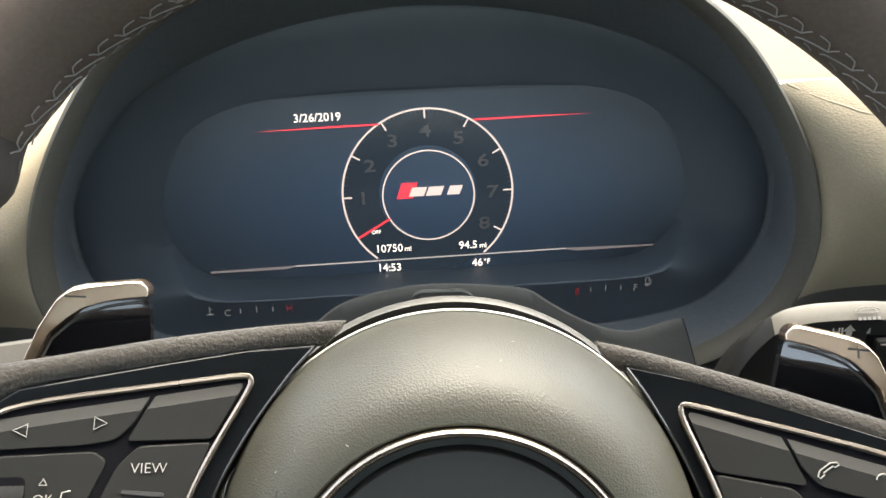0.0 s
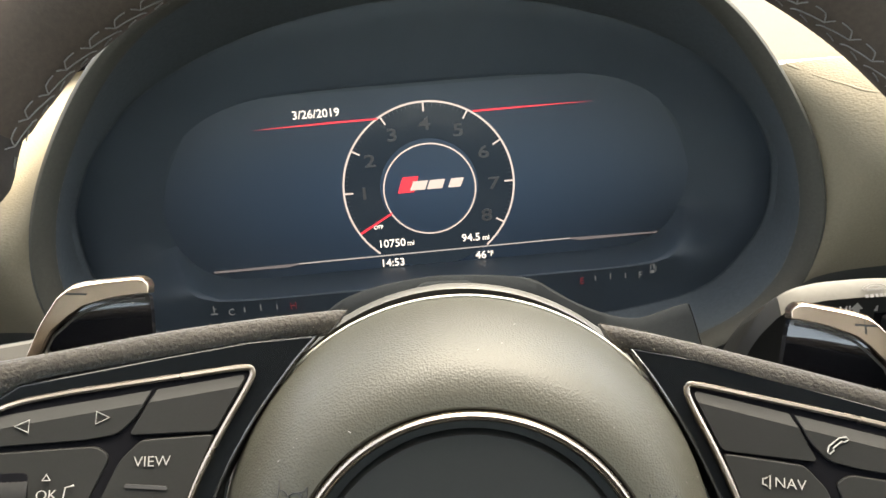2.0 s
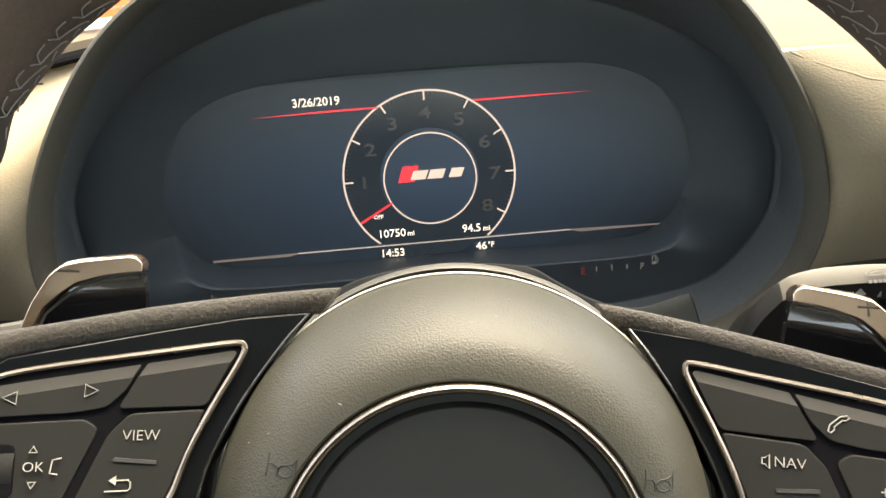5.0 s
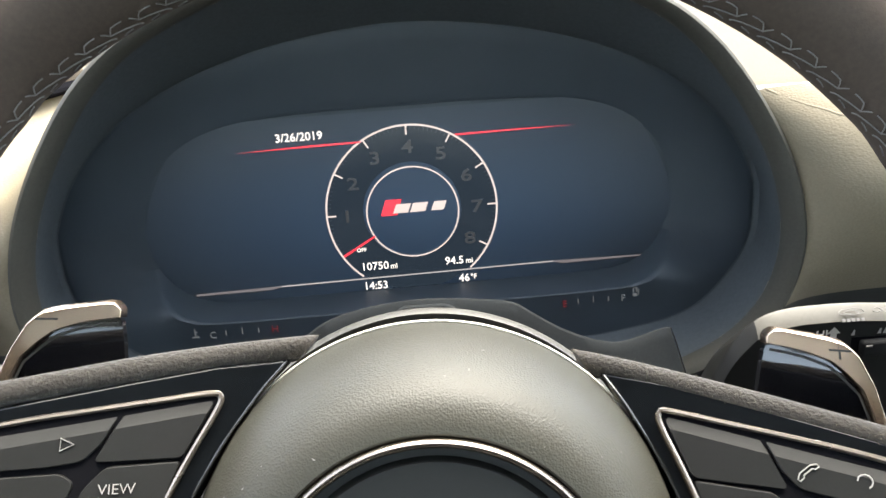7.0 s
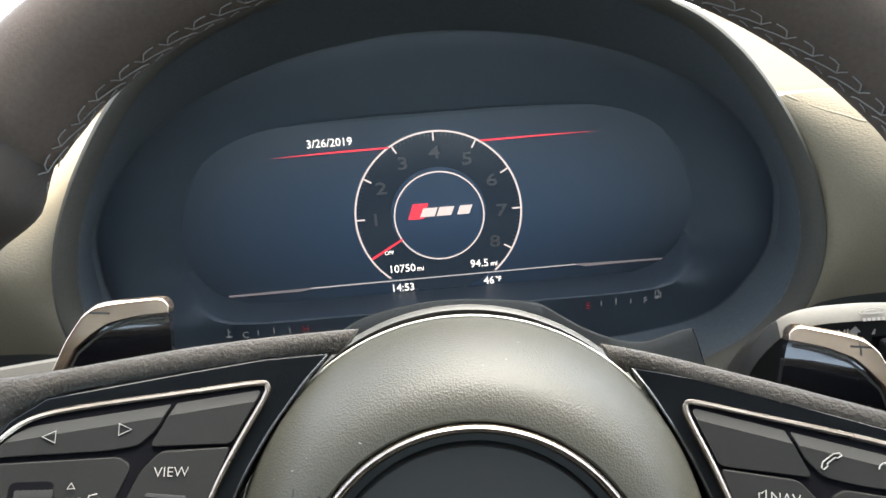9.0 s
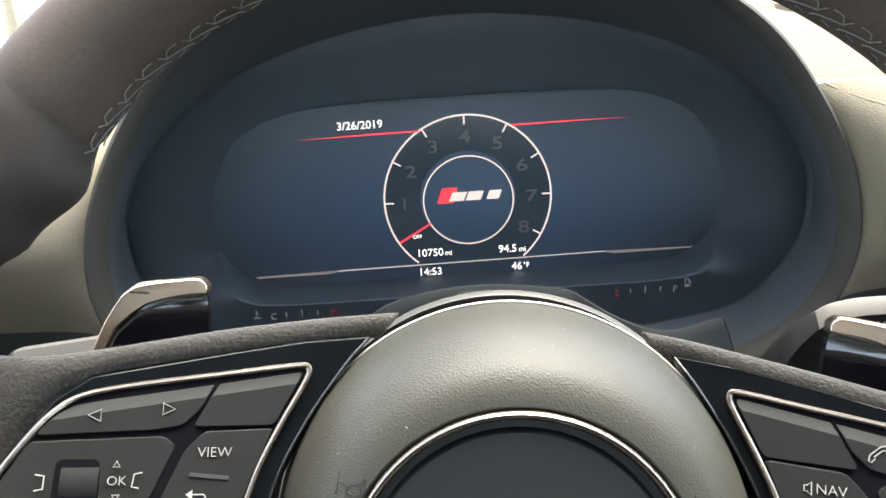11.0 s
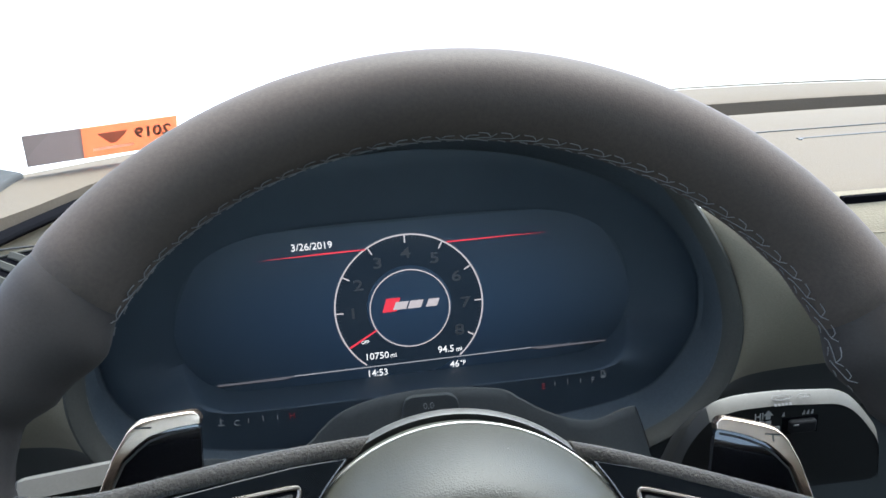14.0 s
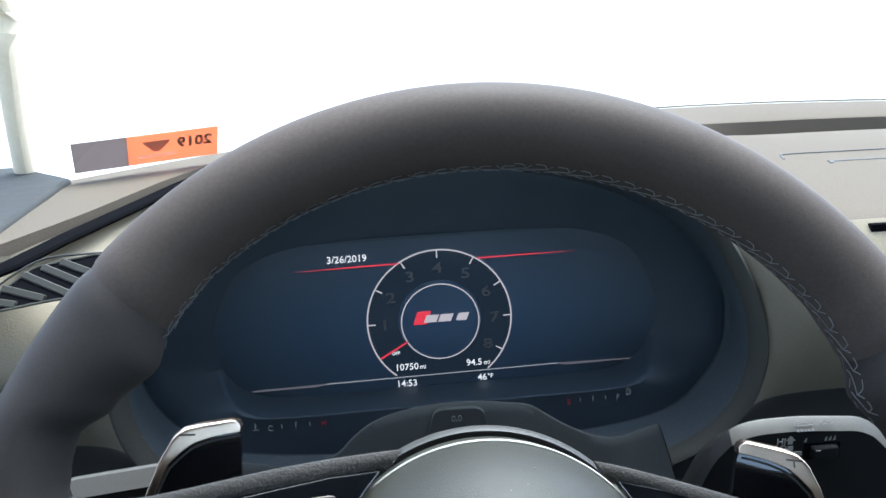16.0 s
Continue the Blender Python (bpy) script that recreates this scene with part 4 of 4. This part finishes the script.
def key_mesh(outline, top, thick, slope):
    """A flat key; slope: its upper edge falls away towards the line of the trim."""
    bm = prism(outline, top, thick)
    line = lambda u, v: 0.0322 - 0.174 * (abs(u) - 0.0672) - v
    if slope:
        sg = 1 if outline[0][0] > 0 else -1
        for d in (0.0044,):
            bmesh.ops.bisect_plane(bm, geom=bm.verts[:] + bm.edges[:] + bm.faces[:], plane_co=(0.0672 * sg, 0.0322 - d, 0), plane_no=(0.174 * sg, 1, 0))
        for v in bm.verts:
            d = line(v.co.x, v.co.y)
            if d < 0.0044 and v.co.z > top(v.co.x, v.co.y) - thick * 0.5:
                v.co.z -= 0.0021 * (1 - max(d, 0) / 0.0044)
    return bm


# the slope of a spoke's face, to lay writing on it
def on_panel(u, v, side, off=0.0022):
    n = Vector((-0.32 * side, 0.373, 1)).normalized()
    x = Vector((1, 0, 0.32 * side)); x = (x - n * x.dot(n)).normalized()
    mm = Matrix((x, n.cross(x), n)).transposed().to_4x4()
    mm.translation = Vector((u, v, panel_w(u, v))) + n * off
    return mm


def icon_line(name, pts, u, v, side, parent, width=0.0002, closed=False):
    bm = tube([Vector((x, y, 0)) for x, y in pts], width, 6, closed=closed)
    ob = part(name, bm, ICON, parent)
    ob.matrix_local = on_panel(u, v, side)
    return ob


def icon_text(body, size, u, v, side, parent, **kw):
    ob = part("button_letters", text_mesh(body, size * 0.94, bold=-0.00005, **kw), ICON, parent, smooth=False)
    ob.matrix_local = on_panel(u, v, side)
    return ob


for side in (-1, 1):
    s = -side
    panel = part("spoke_panel", prism([(p[0] * s, p[1]) for p in BLACK_LOOP], lambda u, v: panel_w(u, v) - 0.001, 0.012), GLOSS, wheel, "gloss black spoke panel", bevel=0.0007)
    hem = smooth_line([(u * s, v, panel_w(u, v) - 0.0014) for u, v in ((-0.0475, 0.0412), (-0.0535, 0.0330), (-0.0622, 0.0178), (-0.0690, 0.0002), (-0.0704, -0.020), (-0.0705, -0.038))], 5)
    part("panel_edge", tube(hem, 0.0005, 8), HEM, wheel, "polished black panel edge")
    # black plate: the shade between the keys is put into its colour
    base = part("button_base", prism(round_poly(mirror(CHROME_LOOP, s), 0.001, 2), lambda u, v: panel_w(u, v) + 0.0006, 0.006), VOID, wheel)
    loop = smooth_line([(u, v, panel_w(u, v) + 0.0012) for u, v in mirror(CHROME_LOOP, s)], 4, closed=True)
    part("trim_frame", tube(loop, 0.0009, 8, closed=True), CHROME, wheel, "thin chrome trim frame")
    made = {}
    for name, pts in BTNS.items():
        made[name] = part(name if side < 0 else {"view_button": "nav_button", "arrow_button": "phone_button"}.get(name, name),
                          key_mesh(round_poly(mirror(pts, s), 0.0016), lambda u, v: panel_w(u, v) + (0.0020 if name != "control_pod" else 0.0014), 0.004, name in ("arrow_button", "blank_button")),
                          BUTTON, wheel, bevel=0.0003, angle=18)
    # suede edge of the spoke, widening into the thumb rest
    pairs = [(-0.0385, 0.0478, -0.0440, 0.0402), (-0.0405, 0.0481, -0.0460, 0.0398), (-0.052, 0.0466, -0.0545, 0.0387), (-0.0665, 0.0440, -0.0655, 0.0368), (-0.087, 0.0400, -0.0855, 0.0327), (-0.105, 0.0362, -0.104, 0.0294),
             (-0.120, 0.0330, -0.119, 0.0260), (-0.1353, 0.0303, -0.1262, 0.0212), (-0.150, 0.0295, -0.1318, 0.0132), (-0.164, 0.0300, -0.1380, 0.0030), (-0.174, 0.020, -0.142, -0.012), (-0.176, 0.000, -0.145, -0.030)]
    lift = [0.0 if s < 0 else 0.0013 + 0.0012 * min(1, max(0, (-p[0] - 0.05) / 0.03)) for p in pairs]
    tops = smooth_line([(p[0] * s, p[1] + h, 0) for p, h in zip(pairs, lift)], 6)
    bots = smooth_line([(p[2] * s, p[3] + h, 0) for p, h in zip(pairs, lift)], 6)
    rings = []
    for q, (a, b) in enumerate(zip(tops, bots)):
        t = q / (len(tops) - 1)
        c, h = (a + b) / 2, (a - b) / 2
        wc = min(panel_w(c.x, c.y) - 0.0045, 0.009 - 0.012 * max(0, t - 0.6))
        deep = 0.0042 + 0.010 * max(0, t - 0.5)
        g = (0.4, 0.75, 0.92)[q] if q < 3 else 1
        rings.append([c + h * g * math.cos(e) + Vector((0, 0, wc + deep * g * math.sin(e))) for e in (2 * math.pi * z / 18 for z in range(18))])
    part("spoke_edge", loft(rings), SUEDE, wheel, "dark suede covered spoke edge")
    fuzz = bmesh.new()
    for q in range(3600):
        i = random.uniform(0, len(rings) - 1.01)
        k = random.randrange(18)
        p = rings[int(i)][k].lerp(rings[int(i) + 1][k], i % 1).lerp(rings[int(i)][(k + 1) % 18], random.random())
        c = sum(rings[int(i)], Vector()) / 18
        o = (p - c).normalized() + Vector((random.gauss(0, 0.6), random.gauss(0, 0.6), random.gauss(0, 0.6)))
        o = o.normalized() * random.uniform(0.0004, 0.0011)
        e = Vector((0.00005, 0.00002, 0))
        fuzz.faces.new([fuzz.verts.new(z) for z in (p - e, p + e, p + o)])
    tagged(part("suede_nap", fuzz, FIBRE, wheel, smooth=False), kind="stuff")
    # shift paddle
    cap = [(-0.1405, 0.0240), (-0.1389, 0.0297), (-0.1360, 0.0402), (-0.1320, 0.0500), (-0.1285, 0.0535), (-0.1240, 0.0549), (-0.1187, 0.0558), (-0.1106, 0.0571), (-0.1085, 0.0566), (-0.1072, 0.0540), (-0.1072, 0.0512),
           (-0.1133, 0.0503), (-0.1181, 0.0492), (-0.1243, 0.0468), (-0.1279, 0.0435), (-0.1322, 0.0385), (-0.1350, 0.0303), (-0.1365, 0.0240)]
    pw = lambda u, v: -0.030 - 0.55 * (0.13 - abs(u))
    blade = prism(round_poly(mirror([(-0.1418, 0.0150), (-0.1378, 0.0290), (-0.1342, 0.0385), (-0.1295, 0.0460), (-0.1190, 0.0492), (-0.1078, 0.0512), (-0.1068, 0.0440), (-0.1050, 0.0150)], s), 0.002), lambda u, v: pw(u, v) - 0.0022, 0.003)
    for q in range(10):
        bmesh.ops.bisect_plane(blade, geom=blade.verts[:] + blade.edges[:] + blade.faces[:], plane_co=(0, 0.0475 - 0.0026 * q, 0), plane_no=(0, 1, 0))
    for vert in blade.verts:
        vert.co.z -= 6 * max(0, 0.0475 - vert.co.y) ** 2
    paddle = part("shift_paddle", blade, BLADE, wheel, "gloss black shift paddle blade")
    outer, inner = even(cap[:10], 30), even(cap[10:][::-1], 30)
    crown = lambda t: 0.0006 - 0.0005 * t - 0.0034 * (max(0, t - 0.80) / 0.20) ** 1.6
    bm, grid = bmesh.new(), []
    for o, e in zip(outer, inner):
        row = [bm.verts.new((e.lerp(o, t).x * s, e.lerp(o, t).y, pw(e.lerp(o, t).x, 0) + crown(t))) for t in (0, 0.2, 0.4, 0.6, 0.74, 0.82, 0.87, 0.91, 0.95, 0.98, 1)]
        row += [bm.verts.new((q.x * s, q.y, pw(q.x, 0) - 0.0052)) for q in (o, e)]
        grid.append(row)
    for a, b in zip(grid, grid[1:]):
        for q in range(13):
            bm.faces.new((a[q], a[(q + 1) % 13], b[(q + 1) % 13], b[q]))
    bm.faces.new(grid[0])
    bm.faces.new(grid[-1][::-1])
    bmesh.ops.recalc_face_normals(bm, faces=bm.faces)
    part("paddle_cap", bm, PADDLE, paddle, "brushed metal paddle cap", bevel=0.0003)
    lip = [Vector((q.x * s, q.y - 0.0017, pw(q.x, 0) - 0.0016)) for q in inner[:-1]]
    part("paddle_lip", tube(lip, 0.00045, 8), GREYP, paddle, "thin grey lip under the cap")

    def on_cap(u, v):
        p = Vector((-abs(u), v))
        o, e = min(zip(outer, inner), key=lambda z: abs((z[0] - z[1]).cross(p - z[1])) / (z[0] - z[1]).length + 0.01 * (z[1] - p).length)
        return pw(u, 0) + crown(min(1, max(0, (p - e).dot(o - e) / (o - e).length_squared))) + 0.0006
    um, vm = -0.1262 * s, 0.0505
    for dx, dy in ((0.0028, 0.0003), (0.0003, 0.0028)) if side > 0 else ((0.0028, 0.0003),):
        bm = bmesh.new()
        bm.faces.new([bm.verts.new((um + x, vm + y, on_cap(um + x, vm + y))) for x, y in ((-dx, -dy), (dx, -dy), (dx, dy), (-dx, dy))])
        part("paddle_sign", bm, DARK, paddle, smooth=False)

    # marks on the buttons
    if side < 0:
        tri = [(-0.0018, 0.0), (0.0014, 0.0016), (0.0014, -0.0016)]
        icon_line("arrow_mark", tri, -0.1162, 0.0183, side, made["arrow_button"], closed=True)
        icon_line("arrow_mark", [(-x, y) for x, y in tri], -0.0988, 0.0200, side, made["arrow_button"], closed=True)
        icon_text("VIEW", 0.0041, -0.0852, 0.0089, side, made["view_button"])
        icon_line("return_mark", [(-0.0030, -0.0014), (0.0024, -0.0014), (0.0030, -0.0008), (0.0030, 0.0006), (0.0024, 0.0012), (-0.0006, 0.0012)], -0.0885, -0.0026, side, made["view_button"])
        bm = bmesh.new()
        bm.faces.new([bm.verts.new(p) for p in ((-0.0022, 0.0012, 0.0002), (-0.0004, 0.0024, 0.0002), (-0.0004, 0.0, 0.0002))])
        part("return_mark", bm, ICON, made["view_button"], smooth=False).matrix_local = on_panel(-0.0885, -0.0026, side)
        icon_text("OK", 0.0036, -0.1078, 0.0021, side, made["control_pod"])
        icon_line("up_mark", [(-0.0009, 0), (0.0009, 0), (0, 0.0015)], -0.1085, 0.0055, side, made["control_pod"], closed=True)
        icon_line("down_mark", [(-0.0009, 0), (0.0009, 0), (0, -0.0015)], -0.1074, -0.0012, side, made["control_pod"], closed=True)
        icon_line("bracket_mark", [(0.0014, 0.0020), (-0.0006, 0.0016), (-0.0010, -0.0016), (0.0008, -0.0020)], -0.1032, 0.0022, side, made["control_pod"])
        icon_line("bracket_mark", [(-0.0014, 0.0020), (0.0008, 0.0016), (0.0008, -0.0016), (-0.0012, -0.0020)], -0.1252, 0.0020, side, made["control_pod"])
    else:
        icon_text("NAV", 0.0041, 0.0846, 0.0093, side, made["view_button"])
        icon_line("speaker_mark", [(-0.0010, -0.0008), (-0.0010, 0.0008), (-0.0003, 0.0008), (0.0008, 0.0018), (0.0008, -0.0018), (-0.0003, -0.0008)], 0.0791, 0.0093, side, made["view_button"], closed=True)
        for q in range(3):
            a = math.pi * q / 3
            icon_line("star_mark", [(-0.0016 * math.cos(a), -0.0016 * math.sin(a)), (0.0016 * math.cos(a), 0.0016 * math.sin(a))], 0.0858, -0.0024, side, made["view_button"])
        icon_line("phone_mark", [(-0.0026, -0.0020), (-0.0020, -0.0024), (-0.0010, -0.0014), (-0.0012, -0.0008), (0.0010, 0.0012), (0.0016, 0.0010), (0.0026, 0.0018), (0.0020, 0.0024), (0.0004, 0.0020), (-0.0022, -0.0004)],
                  0.0970, 0.0200, side, made["arrow_button"], closed=True)
        icon_line("rewind_mark", [(0.0014, 0.0010), (0.0014, -0.0010), (0, 0)], 0.1005, 0.0014, side, made["control_pod"], closed=True)
        icon_line("rewind_mark", [(0.0014, 0.0010), (0.0014, -0.0010), (0, 0)], 0.0988, 0.0014, side, made["control_pod"], closed=True)
    if side > 0:
        icon_line("plus_mark", [(-0.0010, 0), (0.0010, 0)], 0.1050, 0.0050, side, made["control_pod"])
        icon_line("plus_mark", [(0, -0.0010), (0, 0.0010)], 0.1050, 0.0050, side, made["control_pod"])
        icon_line("mute_mark", [(-0.0012, -0.0006), (-0.0012, 0.0006), (-0.0004, 0.0006), (0.0008, 0.0016), (0.0008, -0.0016), (-0.0004, -0.0006)], 0.1048, 0.0012, side, made["control_pod"], closed=True)
        icon_line("mute_mark", [(-0.0014, 0.0018), (0.0014, -0.0018)], 0.1048, 0.0012, side, made["control_pod"])
        icon_line("voice_mark", [(-0.0004 + 0.0018 * math.cos(e), 0.0018 * math.sin(e)) for e in (radians(-60 + 30 * q) for q in range(9))], 0.1100, 0.0192, side, made["arrow_button"])
    bm = prism(round_poly([(0.0800 * side, 0.0028), (0.0900 * side, 0.0038), (0.0900 * side, 0.0046), (0.0800 * side, 0.0036)], 0.0003, 2), lambda u, v: panel_w(u, v) + 0.0026, 0.001)
    part("button_rib", bm, DARK, made["view_button"])
part("roller_frame", prism(round_poly([(-0.1224, 0.0080), (-0.1124, 0.0080), (-0.1106, -0.0038), (-0.1214, -0.0038)], 0.0018), lambda u, v: panel_w(u, v) + 0.0018, 0.002), VOID, wheel)
rings = []
for q in range(15):
    rr = 0.0073 + (0.00012 if q % 2 else 0)
    rings.append([Vector((-0.0046 + 0.0092 * q / 14, (rr + (0.00014 if k % 2 else 0)) * math.cos(2 * math.pi * k / 72), (rr + (0.00014 if k % 2 else 0)) * math.sin(2 * math.pi * k / 72))) for k in range(72)])
roller = loft(rings)
part("scroll_roller", roller, ROLLER, wheel, "ribbed black scroll roller").matrix_local = on_panel(-0.1165, 0.0021, -1, -0.0048)
# dust on the cover
dust = bmesh.new()
for q in range(24):
    e, r = radians(random.uniform(20, 160)), random.uniform(0.048, 0.068)
    u, v = r * math.cos(e), HUB[1] + r * math.sin(e)
    w = dome(u, v) + 0.0001
    d = random.uniform(0.00006, 0.00014)
    e = random.uniform(0, math.pi)
    long = Vector((math.cos(e), math.sin(e), 0)) * d * random.choice((1, 1, 1, 3))
    wide = Vector((-math.sin(e), math.cos(e), 0)) * d
    c = Vector((u, v, w))
    dust.faces.new([dust.verts.new(z) for z in (c - long - wide, c + long - wide, c + long + wide, c - long + wide)])
tagged(part("dust", dust, ICON, wheel, smooth=False), kind="stuff")
